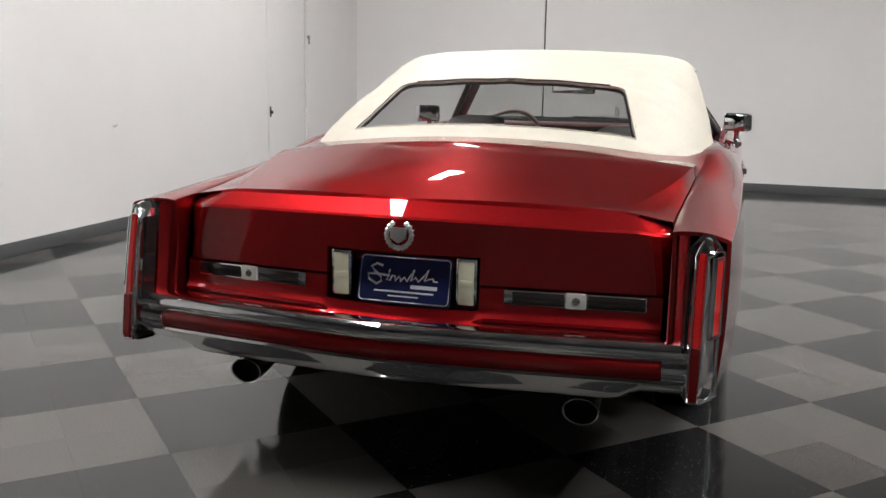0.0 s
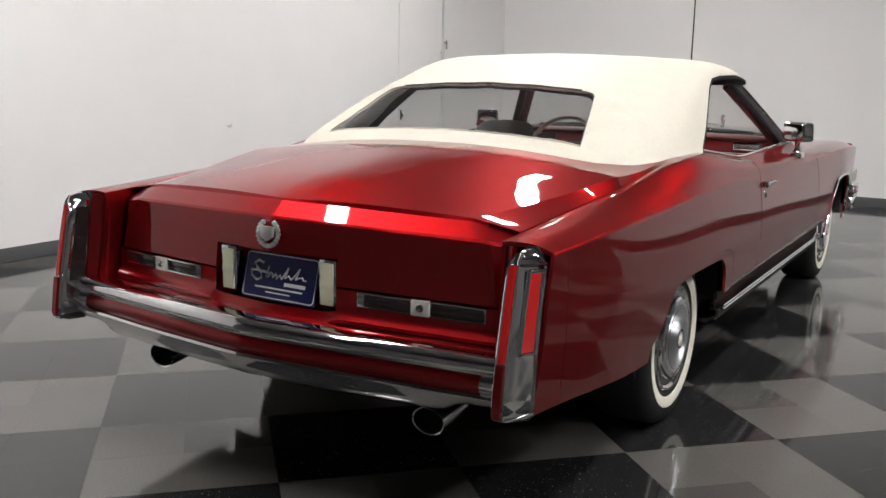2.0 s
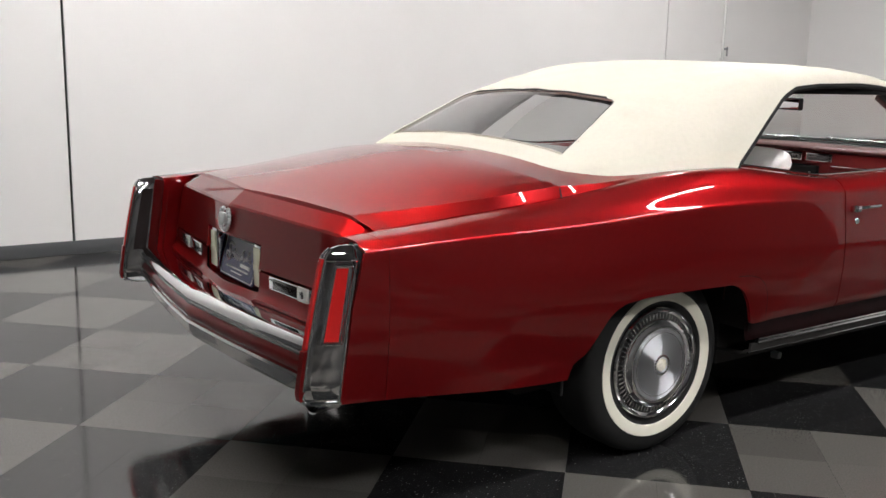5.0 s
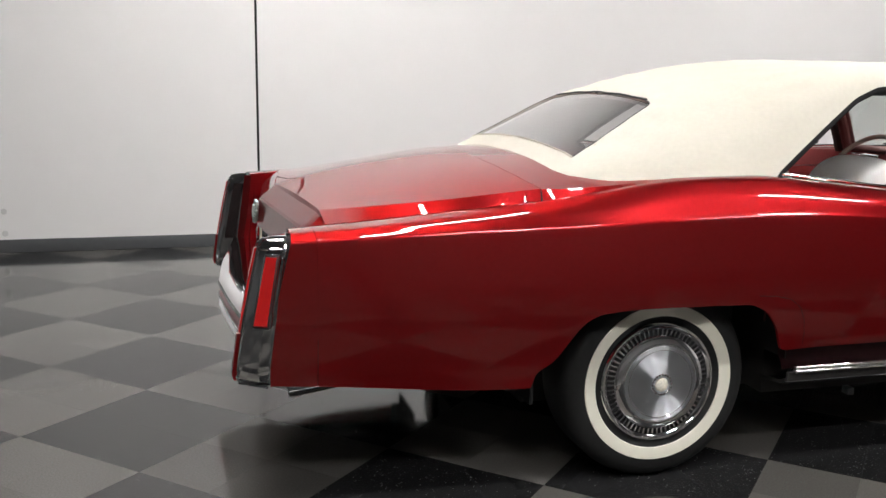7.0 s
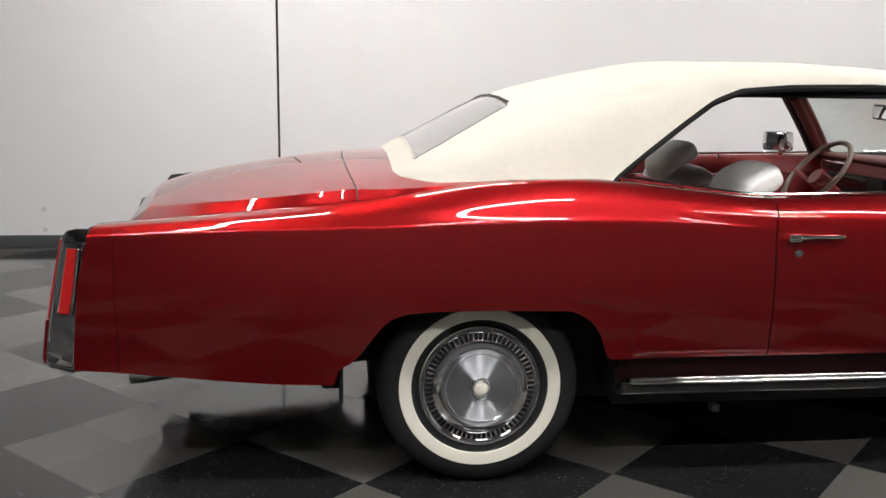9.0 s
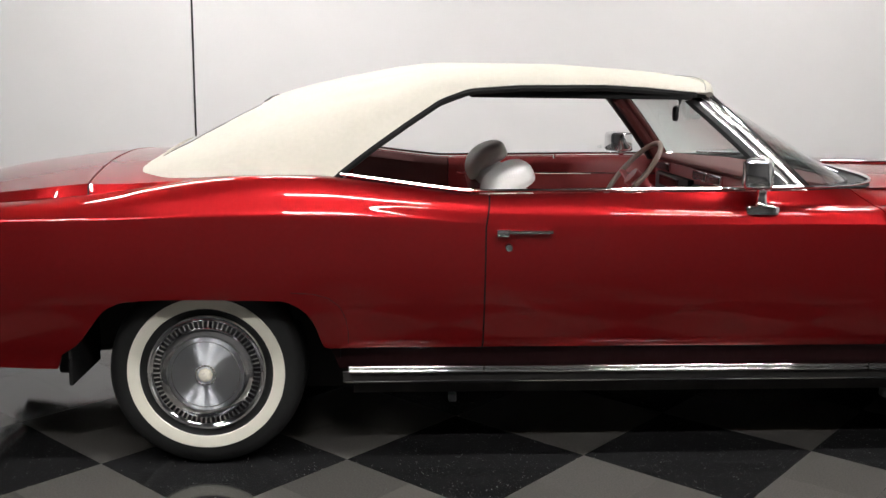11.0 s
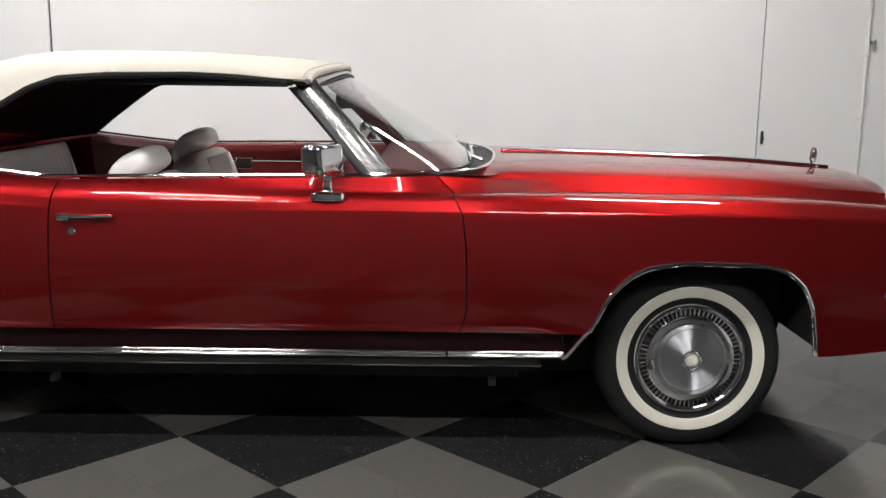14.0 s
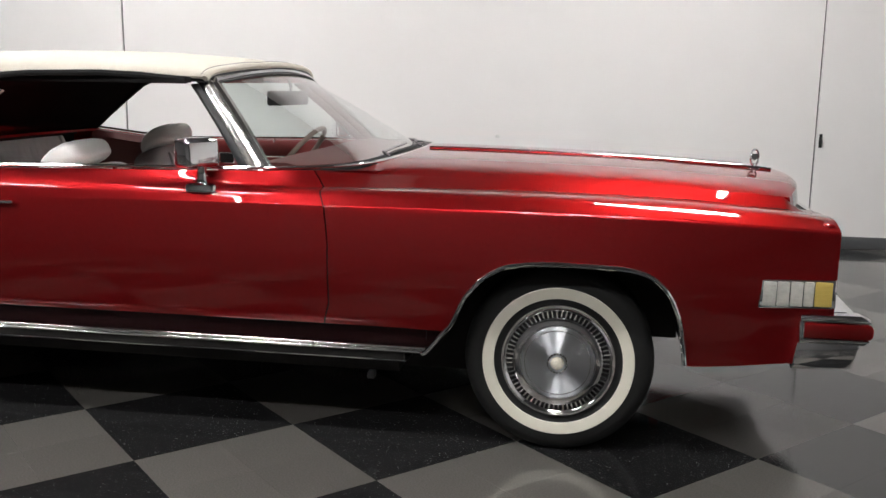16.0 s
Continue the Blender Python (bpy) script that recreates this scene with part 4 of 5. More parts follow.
emblem = part("boot_emblem", lathe([(0.0, 0.010), (0.016, 0.010), (0.022, 0.004)], 6, "x", sign=-1), M_SATIN, car, "chrome wreath emblem on the boot lid")
emblem.location, emblem.rotation_euler = (-1.238, 0, 0.815), (0, radians(6), 0)
leaf = None
for k in range(17):
    a = radians(125 + 290 * k / 16)
    if leaf is None:
        lb = bmesh.new()
        bmesh.ops.create_icosphere(lb, subdivisions=1, radius=0.0095)
        leaf = part("leaf", lb, M_EMBLEM, emblem)
    else:
        leaf = new("leaf", leaf.data)
        leaf.parent = emblem
    leaf.location = (-0.004, 0.040 * math.cos(a), 0.040 * math.sin(a))
part("shield", prism([(-0.026, 0.022), (0.026, 0.022), (0.025, -0.010), (0.0, -0.026), (-0.025, -0.010)], -0.016, -0.003, axis="x", bevel=0.002), M_EMBLEM, emblem)

# ---- exhausts ----
for side in (-1, 1):
    yc = side * 0.565
    bm = bmesh.new()
    pr = [(0.034, 0.0), (0.047, 0.14), (0.049, 0.20), (0.050, 0.205), (0.046, 0.203), (0.042, 0.14), (0.028, 0.02)]
    lathe(pr, 32, "x", bm, sign=-1)
    bmesh.ops.scale(bm, vec=(1, 1.12, 0.86), verts=bm.verts)
    bmesh.ops.transform(bm, matrix=pose(-0.985, yc, 0.318, 0, -4, 0), verts=bm.verts)
    tip = part("exhaust_tip", bm, M_SATIN, car, "oval chrome exhaust tip")
    bore = lathe([(0.0, 0.10), (0.043, 0.10), (0.0445, 0.150), (0.0455, 0.185)], 32, "x", sign=-1)
    bmesh.ops.scale(bore, vec=(1, 1.12, 0.86), verts=bore.verts)
    bmesh.ops.transform(bore, matrix=pose(-0.985, yc, 0.318, 0, -4, 0), verts=bore.verts)
    part("bore", bore, M_UNDER, tip, "dark inside of the tip")
    part("tailpipe", tube([(-1.02, yc, 0.316), (-0.7, yc, 0.33), (-0.3, yc * 0.98, 0.36)], 0.030), M_UNDER, tip)

# ---- bonnet ----
# the scuttle's outer edge, where bonnet and wings end
def cowl_edge(u):
    """The outer edge of the scuttle, where bonnet and wings end."""
    return Vector((2.532 - 0.11 * u * u - 0.285 * abs(u) ** 9, u * 0.862, 1.004 - 0.022 * u * u))


CROWN = [(2.32, 1.000), (2.6, 1.012), (2.9, 1.008), (3.2, 1.001), (3.6, 0.986), (3.85, 0.970), (3.98, 0.961), (4.06, 0.953), (4.10, 0.944), (4.118, 0.928), (4.125, 0.872)]


def hood_start(f):
    """Where the bonnet begins, at a share f of its half-width: on the scuttle's edge."""
    lo, hi = 2.20, 2.56
    for _ in range(30):
        x = (lo + hi) / 2
        if cowl_edge(min(1.0, f * inner_edge(x)[0] / 0.862)).x > x:
            lo = x
        else:
            hi = x
    return lo


def hood_point(f, s):
    x0 = hood_start(f) + 0.002
    x1 = 4.125 - 0.11 * f ** 2
    x = x0 + (x1 - x0) * s
    xc = x + 0.11 * f ** 2 * s ** 3
    he, ze = inner_edge(min(x, 3.985))
    zc = ip(xc, CROWN)
    ze = min(ze, zc - 0.003)
    return (x, f * (he - 0.0006), zc + (ze - zc) * (0.25 * f ** 2 + 0.75 * f ** 6))


spans = list(np.linspace(0, 0.92, 44)) + list(np.linspace(0.93, 1.0, 14))
rows = []
for s in spans:
    half = [hood_point(f, s) for f in np.linspace(0, 1, 24)]
    rows.append([(x, -h, z) for x, h, z in half[::-1]] + half[1:])
shell(part("bonnet", loft(rows, True), M_PAINT, car, angle=28), angle=28)
for side in (-1, 1):
    line = [(x, side * ip(x, CREASE_H), ip(x, CREASE_Z) - 0.0002) for x in np.linspace(2.36, 3.99, 50)]
    part("bonnet_joint", tube(line, 0.0016, 6), M_BLACK, car)
ridge = [(x, 0.0, ip(x, CROWN) + 0.004) for x in np.linspace(2.568, 4.04, 44)]
part("bonnet_moulding", tube(ridge, 0.008, 10, flat=0.9), M_CHROME, car, "slim chrome strip along the bonnet")
orn = part("bonnet_ornament", boxed(3.945, 3.995, -0.012, 0.012, 0.952, 0.966, bevel=0.004), M_CHROME, car, "upright chrome ring ornament on the bonnet")
ringpts = [(3.972 + 0.019 * math.cos(a), 0.017 * math.cos(a), 1.008 + 0.034 * math.sin(a)) for a in np.linspace(0, 2 * math.pi, 24)[:-1]]
part("ring", tube(ringpts, 0.0045, 8, closed=True), M_SATIN, orn)
part("stem", tube([(3.97, 0, 0.962), (3.972, 0, 0.985)], 0.006), M_CHROME, orn)
part("shield", prism([(3.958, 1.024), (3.986, 1.024), (3.984, 1.004), (3.972, 0.994), (3.960, 1.004)], -0.003, 0.003, axis="y"), M_CHROME, orn)

# ---- front end ----
part("front_panel", boxed(4.02, 4.085, -0.90, 0.90, 0.42, 0.865, bevel=0.01), M_UNDER, car)
grille = part("grille", boxed(4.06, 4.108, -0.585, 0.585, 0.60, 0.862, bevel=0.008), M_CHROME, car, "chrome grille with fine upright bars")
for y in np.linspace(-0.56, 0.56, 41):
    part("bar", boxed(4.106, 4.118, y - 0.004, y + 0.004, 0.615, 0.845), M_CHROME, grille, smooth=False)
for side in (-1, 1):
    y0, y1 = sorted((side * 0.60, side * 0.935))
    part("front_cap", boxed(4.06, 4.098, y0, y1, 0.56, 0.868, bevel=0.012), M_PAINT, car)
    hb = part("headlamp_bezel", boxed(4.09, 4.112, min(side * 0.61, side * 0.90), max(side * 0.61, side * 0.90), 0.705, 0.835, bevel=0.008), M_CHROME, car)
    for c in (0.685, 0.825):
        lp = lathe([(0.0, 0.03), (0.04, 0.025), (0.06, 0.008), (0.062, 0.0)], 32, "x")
        bmesh.ops.translate(lp, vec=(4.108, side * c, 0.77), verts=lp.verts)
        part("headlamp", lp, M_CLEAR, hb)
    # wrap-round side lamp: chrome rim, ribbed clear cells, amber end cell
    cl = part("side_lamp", prism([(3.862, 0.582), (4.108, 0.590), (4.106, 0.688), (3.868, 0.682)], side * 0.93, side * 0.980, bevel=0.006), M_CHROME, car, "chrome-rimmed side lamp with clear cells and an amber one")
    for a, b, tone in ((3.876, 3.918, M_CLEAR), (3.921, 3.960, M_CLEAR), (3.963, 4.002, M_CLEAR), (4.005, 4.036, M_CLEAR), (4.039, 4.094, M_AMBER)):
        za = 0.592 + (a - 3.87) * 0.03
        y_in, y_out = side * 0.95, side * 0.9845
        part("cell", boxed(a, b, min(y_in, y_out), max(y_in, y_out), za, za + 0.083, bevel=0.004), tone, cl, "amber lens cell" if tone == M_AMBER else "")
        for r in range(1, 6):
            zr = za + 0.083 * r / 6
            part("rib", boxed(a + 0.004, b - 0.004, min(y_in, y_out + side * 0.0012), max(y_in, y_out + side * 0.0012), zr - 0.0015, zr + 0.0015), tone, cl, smooth=False)
bumper("front_bumper", 1, 4.25, 4.165, 4.150, [
    ("front_bumper", M_CHROME, [(-0.12, 0.570), (0.0, 0.572), (0.03, 0.568), (0.05, 0.556), (0.054, 0.545), (0.046, 0.536)]),
    ("painted_strip", M_PAINT, [(0.046, 0.538), (0.056, 0.530), (0.058, 0.512), (0.054, 0.495), (0.044, 0.488)]),
    ("lower_bar", M_CHROME, [(0.044, 0.490), (0.050, 0.484), (0.044, 0.472), (0.030, 0.462), (0.012, 0.40), (0.0, 0.385), (-0.08, 0.385)])],
    "chrome front bumper with a red strip along its middle", half=0.93, flat_h=0.4)
for side in (-1, 1):
    y0, y1 = side * 0.925, side * 0.985
    end = part("bumper_end", prism([(4.00, 0.568), (4.19, 0.572), (4.222, 0.560), (4.222, 0.545), (4.00, 0.545)], y0, y1, bevel=0.006), M_CHROME, car)
    part("end_strip", prism([(4.015, 0.543), (4.224, 0.543), (4.232, 0.53), (4.232, 0.505), (4.222, 0.492), (4.015, 0.492)], y0, y1 + side * 0.004, bevel=0.006), M_PAINT, end)
    part("end_frame", prism([(3.998, 0.546), (4.014, 0.546), (4.014, 0.49), (4.225, 0.49), (4.205, 0.474), (4.0, 0.474)], y0, y1 + side * 0.002, bevel=0.003), M_CHROME, end)
    part("end_lower", prism([(3.996, 0.474), (4.196, 0.474), (4.172, 0.392), (3.982, 0.380)], y0, y1 - side * 0.004, bevel=0.006), M_CHROME, end)

# ---- underbody ----
for name, dims in (("underbody", (-0.35, 3.42, -0.56, 0.56, 0.17, 0.50)), ("front_frame", (3.422, 4.02, -0.55, 0.55, 0.42, 0.52)), ("boot_floor", (-1.15, -0.352, -0.60, 0.60, 0.37, 0.50)), ("floor_pan", (0.50, 2.60, -0.78, 0.78, 0.215, 0.48)), ("rear_valance", (-1.15, -0.50, -0.86, 0.86, 0.43, 0.52)), ("front_valance", (3.70, 4.02, -0.86, 0.86, 0.47, 0.56))):
    part(name, boxed(*dims), M_UNDER, car, smooth=False)
# added dark blocks that stand in for shade between flank and rear tyre
for side in (-1, 1):
    part("gap_block", boxed(-0.52, -0.455, min(side * 0.58, side * 0.86), max(side * 0.58, side * 0.86), 0.32, 0.45, bevel=0.01), M_LINER, car)
for x, y in ((0.86, -0.80), (2.50, -0.80), (0.86, 0.80), (2.50, 0.80)):
    part("jacking_bracket", boxed(x - 0.014, x + 0.014, y - 0.02, y + 0.018, 0.190, 0.217, bevel=0.004), M_BASE, car)

# ---- windscreen ----
def screen(u, v):
    """A point of the windscreen: u across from -1 to 1, v from the base to the top."""
    base = Vector((2.44 - 0.05 * u * u - 0.27 * abs(u) ** 6, u * 0.848, 1.0 - 0.022 * u * u))
    top = Vector((1.885 - 0.06 * abs(u) ** 2.3, u * 0.625, 1.335 - 0.042 * u * u))
    return base + (top - base) * v + Vector((0.02, 0, 0.03)) * (4 * v * (1 - v)) * 0.15
ws = part("windscreen", loft([[screen(u, v) for v in np.linspace(0, 1, 12)] for u in np.linspace(-1, 1, 33)]), M_GLASS, car, "faintly green tinted curved windscreen")
ws.visible_shadow = False
frame_bm = tube([screen(u, 1.02) for u in np.linspace(-1, 1, 33)], 0.017, 10)
part("screen_header", frame_bm, M_STEEL, car, "satin metal header above the windscreen")
part("header_seal", tube([screen(u, 0.985) + Vector((0.004, 0, 0.002)) for u in np.linspace(-0.97, 0.97, 33)], 0.005, 6), M_BLACK, car)
for side in (-1, 1):
    rows = []
    for v in np.linspace(-0.02, 1.03, 24):
        c = screen(side, v)
        rows.append([c + Vector(d) for d in ((0.008, -side * 0.022, 0.008), (0.004, side * 0.004, 0.012), (-0.016, side * 0.014, 0.008), (-0.048, side * 0.018, -0.002), (-0.066, side * 0.012, -0.008), (-0.068, -side * 0.02, -0.012), (-0.02, -side * 0.03, -0.006))])
    bm = loft(rows, side > 0, closed=True)
    bmesh.ops.recalc_face_normals(bm, faces=bm.faces[:])
    pil = part("windscreen_pillar", bm, M_PILLAR, car, "chrome windscreen pillar with a black rubber channel", angle=40)
    chan = []
    for v in np.linspace(-0.02, 1.0, 20):
        p, w = screen(side, v), 0.032
        chan.append([p + Vector(d) for d in ((-0.064, side * 0.013, -0.006), (-0.070 - w * 0.6, side * 0.013, -0.008), (-0.070 - w, side * 0.002, -0.012), (-0.070 - w * 0.8, -side * 0.018, -0.014), (-0.064, -side * 0.02, -0.01))])
    bm = loft(chan, side > 0, closed=True)
    bmesh.ops.recalc_face_normals(bm, faces=bm.faces[:])
    part("rubber_channel", bm, M_BLACK, pil, angle=50)
    for off, rad in (((-0.012, side * 0.014, 0.010), 0.0035), ((-0.040, side * 0.0185, 0.0), 0.003)):
        part("bright_bead", tube([screen(side, v) + Vector(off) for v in np.linspace(0.0, 1.0, 20)], rad, 8), M_CHROME, pil)
    part("pillar_cover", tube([screen(side, v) + Vector((-0.012, -side * 0.036, -0.008)) for v in np.linspace(0.0, 0.98, 20)], 0.017, 10), M_DARKTRIM, pil)
    part("inner_pillar_trim", tube([screen(side, v) + Vector((-0.050, -side * 0.040, -0.012)) for v in np.linspace(-0.05, 1.0, 20)], 0.026, 10), M_DARKTRIM, pil)


part("screen_base_moulding", tube([cowl_edge(u) + Vector((0, 0, 0.004)) for u in np.linspace(-1, 1, 61)], 0.0065, 10), M_CHROME, car, "chrome moulding round the windscreen's foot")
part("screen_seal", tube([screen(u, 0.0) for u in np.linspace(-1, 1, 61)], 0.007, 6), M_BLACK, car)
cowl = loft([[screen(u, -0.01) + Vector((-0.02, 0, -0.006)), screen(u, -0.01) + Vector((0.0, 0, -0.012)), (screen(u, 0) + cowl_edge(u)) / 2 + Vector((0, 0, -0.016)), cowl_edge(u) + Vector((0, 0, -0.004))] for u in np.linspace(-0.99, 0.99, 41)])
shell(part("cowl_grille", cowl, M_BLACK, car), 0.004)
for u in (-0.42, 0.35):
    arm = [(screen(u, 0) + cowl_edge(u)) / 2, screen(u, 0.02) + Vector((0.01, 0.03, 0.012)), screen(u + 0.28, 0.03) + Vector((0.012, 0, 0.012)), screen(u + 0.55, 0.035) + Vector((0.014, 0, 0.012))]
    part("wiper", tube(arm, 0.006, 6), M_STEEL, car, "metal windscreen wiper lying at the glass foot")
mir = part("rear_view_mirror", boxed(-0.012, 0.012, -0.145, 0.145, -0.033, 0.033, bevel=0.010), M_BLACK, car, "oblong black interior mirror")
mir.location, mir.rotation_euler = (1.90, 0.02, 1.222), (0, radians(0), radians(-18))
part("mirror_glass", boxed(-0.0145, -0.0115, -0.135, 0.135, -0.026, 0.026, bevel=0.001), M_CHROME, mir)
part("stalk", tube([(0.008, 0, 0.01), (0.016, 0, 0.05), (0.004, 0, 0.085)], 0.007), M_BLACK, mir)

# ---- door mirrors ----
for side in (-1, 1):
    mm = part("door_mirror", boxed(1.845, 1.94, min(side * 0.885, side * 1.03), max(side * 0.885, side * 1.03), 0.992, 1.097, bevel=0.018, seg=3), M_CHROME, car, "boxy chrome door mirror on a short stem")
    for v in mm.data.vertices:
        if v.co.x > 1.89:
            v.co.x -= 0.010 * (v.co.z - 0.992) / 0.105
    turn = pose(1.89, side * 0.957, 0, 0, 0, side * 28) @ pose(-1.89, -side * 0.957, 0)
    mm.data.transform(turn)
    pane_bm = boxed(1.8415, 1.846, min(side * 0.898, side * 1.017), max(side * 0.898, side * 1.017), 1.004, 1.085, bevel=0.001)
    bmesh.ops.transform(pane_bm, matrix=turn, verts=pane_bm.verts)
    part("mirror_glass", pane_bm, M_CHROME, mm)
    ym = side * 0.955
    stem = loft([[(1.906 + a * math.cos(t), ym + b * math.sin(t), z) for t in np.linspace(0, 2 * math.pi, 17)[:-1]] for z, a, b in ((0.926, 0.030, 0.026), (0.936, 0.022, 0.019), (0.950, 0.0175, 0.015), (0.975, 0.0165, 0.014), (0.992, 0.020, 0.017), (1.0, 0.026, 0.022))], closed=True)
    bmesh.ops.recalc_face_normals(stem, faces=stem.faces[:])
    part("stem", stem, M_CHROME, mm)
    foot = loft([[(1.906 + a * abs(math.cos(t)) ** 0.6 * (1 if math.cos(t) > 0 else -1), ym + b * abs(math.sin(t)) ** 0.6 * (1 if math.sin(t) > 0 else -1), z) for t in np.linspace(0, 2 * math.pi, 25)[:-1]] for z, a, b in ((0.905, 0.060, 0.034), (0.922, 0.062, 0.035), (0.931, 0.058, 0.032), (0.935, 0.044, 0.026), (0.936, 0.02, 0.016), (0.936, 0.0005, 0.0005))], closed=True)
    bmesh.ops.recalc_face_normals(foot, faces=foot.faces[:])
    part("foot", foot, M_CHROME, mm)

# ---- fabric top ----
R_TOP = [(-0.285, 1.045), (-0.20, 1.095), (0.128, 1.266), (0.17, 1.284), (0.24, 1.308), (0.47, 1.364), (0.74, 1.414), (0.85, 1.424), (1.2, 1.424), (1.5, 1.412), (1.80, 1.393), (1.93, 1.376)]
R_SHH = [(-0.285, 0.50), (-0.2, 0.57), (0.0, 0.555), (0.15, 0.555), (0.5, 0.605), (0.8, 0.62), (1.4, 0.61), (1.93, 0.575)]
R_LOW_H = [(-0.285, 0.60), (-0.25, 0.70), (-0.15, 0.79), (0.0, 0.84), (0.2, 0.862), (0.43, 0.865), (0.46, 0.852), (0.558, 0.832), (0.683, 0.798), (0.807, 0.764), (0.909, 0.744), (1.09, 0.730), (1.4, 0.722), (1.79, 0.698), (1.93, 0.665)]
R_LOW_Z = [(-0.285, 1.002), (-0.25, 0.994), (-0.15, 0.985), (0.0, 0.990), (0.2, 0.999), (0.43, 1.008), (0.46, 1.035), (0.558, 1.111), (0.683, 1.199), (0.807, 1.281), (0.909, 1.318), (1.09, 1.332), (1.4, 1.337), (1.6, 1.330), (1.79, 1.318), (1.93, 1.312)]
R_DROP = [(-0.285, 0.024), (-0.2, 0.032), (0.1, 0.036), (0.3, 0.040), (0.8, 0.028), (1.4, 0.022), (1.93, 0.030)]
WIN = ((-0.195, 0.585), (0.100, 0.506), (0.130, 0.497), (0.144, 0.486), (0.152, 0.466), (0.155, 0.430))


def roof_line(x):
    """The half section as a polyline of (h, z)."""
    zt, hs = ip(x, R_TOP), ip(x, R_SHH)
    hl, zl = lin(x, R_LOW_H), lin(x, R_LOW_Z)
    zs = zt - ip(x, R_DROP)
    hm, zm = hs + (hl - hs) * 0.66, zs + (zl - zs) * 0.38
    if x > 0.85:
        hm, zm = hs + (hl - hs) * 0.75, zs + (zl - zs) * 0.45
    pts = rounded([Vector((0, zt, 0)), Vector((hs * 0.6, zt - (zt - zs) * 0.35, 0)), Vector((hs, zs, 0)), Vector((hm, zm, 0)), Vector((hl, zl, 0))], [0, 0.2, 0.09, 0.09, 0], 6)
    return [(p.x, p.y) for p in pts]


def win_half(x):
    return lin(x, WIN)


def roof_row(x):
    """The half section with a run of points along the window's edge."""
    line = roof_line(x)
    hw, hl = min(win_half(x), line[-1][0] * 0.9), line[-1][0]
    hs = list(np.linspace(0, hw, 12)) + [hw + (hl - hw) * t for t in [0.04 * k for k in range(1, 23)] + [0.91, 0.95, 0.98, 1.0]]
    def wave(h):
        k = 0.0009 + 0.0016 * max(0.0, min(1.0, (0.95 - x) / 0.5)) * (h > hw)
        t = (h - hw) / (hl - hw)
        fold = sum(a * math.exp(-((t - tc - (x - xc)) / 0.045) ** 2 - ((x - xc) / 0.10) ** 2) for a, tc, xc in ((0.0045, 0.46, 0.60), (0.006, 0.64, 0.54), (0.006, 0.80, 0.44), (0.003, 0.30, 0.66)))
        return -fold + k * (math.sin(19 * x + 23 * h) + 0.7 * math.sin(41 * x - 31 * h + 1.3) + 0.5 * math.sin(67 * x + 9 * h)) * (1 - (h / hl) ** 6)
    return [(h, lin(h, line) + wave(h)) for h in hs]


xs = sorted(set([round(v, 4) for v in np.linspace(-0.285, 1.93, 75)] + [-0.25, 0.43, 0.46, 0.17] + [w[0] for w in WIN]))


def in_window(x, h):
    return WIN[0][0] < x < WIN[-1][0] and abs(h) < win_half(x) - 0.002


def nose(x, h):
    """The front edge of the top bows back towards its corners."""
    return x - (0.055 + 0.075 * (abs(h) / 0.66) ** 2.2) * max(0.0, (x - 1.3) / 0.63) ** 1.5


rows = []
for x in xs:
    rows.append([(nose(x, h), h, z) for h, z in both(roof_row(x))])
bm = loft(rows, True)
kill = [f for f in bm.faces if in_window(f.calc_center_median().x, f.calc_center_median().y)]
bmesh.ops.delete(bm, geom=kill, context="FACES")
top = part("fabric_top", bm, M_VINYL, car, "taut cream vinyl convertible top", angle=60)
shell(top, 0.010)
inner = []
for x in [v for v in xs if v > -0.2]:
    inner.append([(nose(x, h), h * 0.985, z - 0.020) for h, z in both(roof_row(x))])
bm = loft(inner, True)
kill = [f for f in bm.faces if in_window(f.calc_center_median().x, f.calc_center_median().y * 1.015)]
bmesh.ops.delete(bm, geom=kill, context="FACES")
part("headlining", bm, M_LINER, top)
# seals along the side openings
for side in (-1, 1):
    pts = [(nose(x, lin(x, R_LOW_H)), side * (lin(x, R_LOW_H) - 0.008), lin(x, R_LOW_Z) - 0.012) for x in np.linspace(0.44, 1.86, 60)]
    part("side_seal", tube(pts, 0.013, 8), M_LINER, top)
    part("roof_rail", boxed(0.92, 1.73, min(side * 0.655, side * 0.70), max(side * 0.655, side * 0.70), 1.286, 1.312, bevel=0.006), M_LINER, top)
front_hem = [(nose(1.93, h) + 0.004, h, z - 0.006) for h, z in both(roof_row(1.93))]
part("front_binding", tube(front_hem, 0.014, 8), M_VINYL, top)
part("binding_seam", tube([(x - 0.016, y, z + 0.0165) for x, y, z in front_hem], 0.0012, 5), M_BASE, top)
part("binding_seam", tube([(x + 0.006, y, z - 0.013) for x, y, z in front_hem], 0.004, 5), M_BLACK, top)
# rear window with a dark seal
wrows = []
for x in np.linspace(WIN[0][0] - 0.012, WIN[-1][0] + 0.012, 30):
    hw = lin(x, WIN) + 0.012
    zm, ze = ip(x, R_TOP), lin(hw, roof_line(x))
    wrows.append([(x, h, zm + (ze - zm) * (abs(h) / hw) ** 2 - 0.004) for h in np.linspace(-hw, hw, 21)])
rw = part("rear_window", loft(wrows), M_BACKGLASS, car, "clear rear window with a dark seal")
rw.visible_shadow = False
edge = [(x, lin(x, WIN), lin(lin(x, WIN), roof_row(x)) + 0.001) for x in list(np.linspace(WIN[0][0], 0.08, 10)) + [w[0] for w in WIN[2:]]]
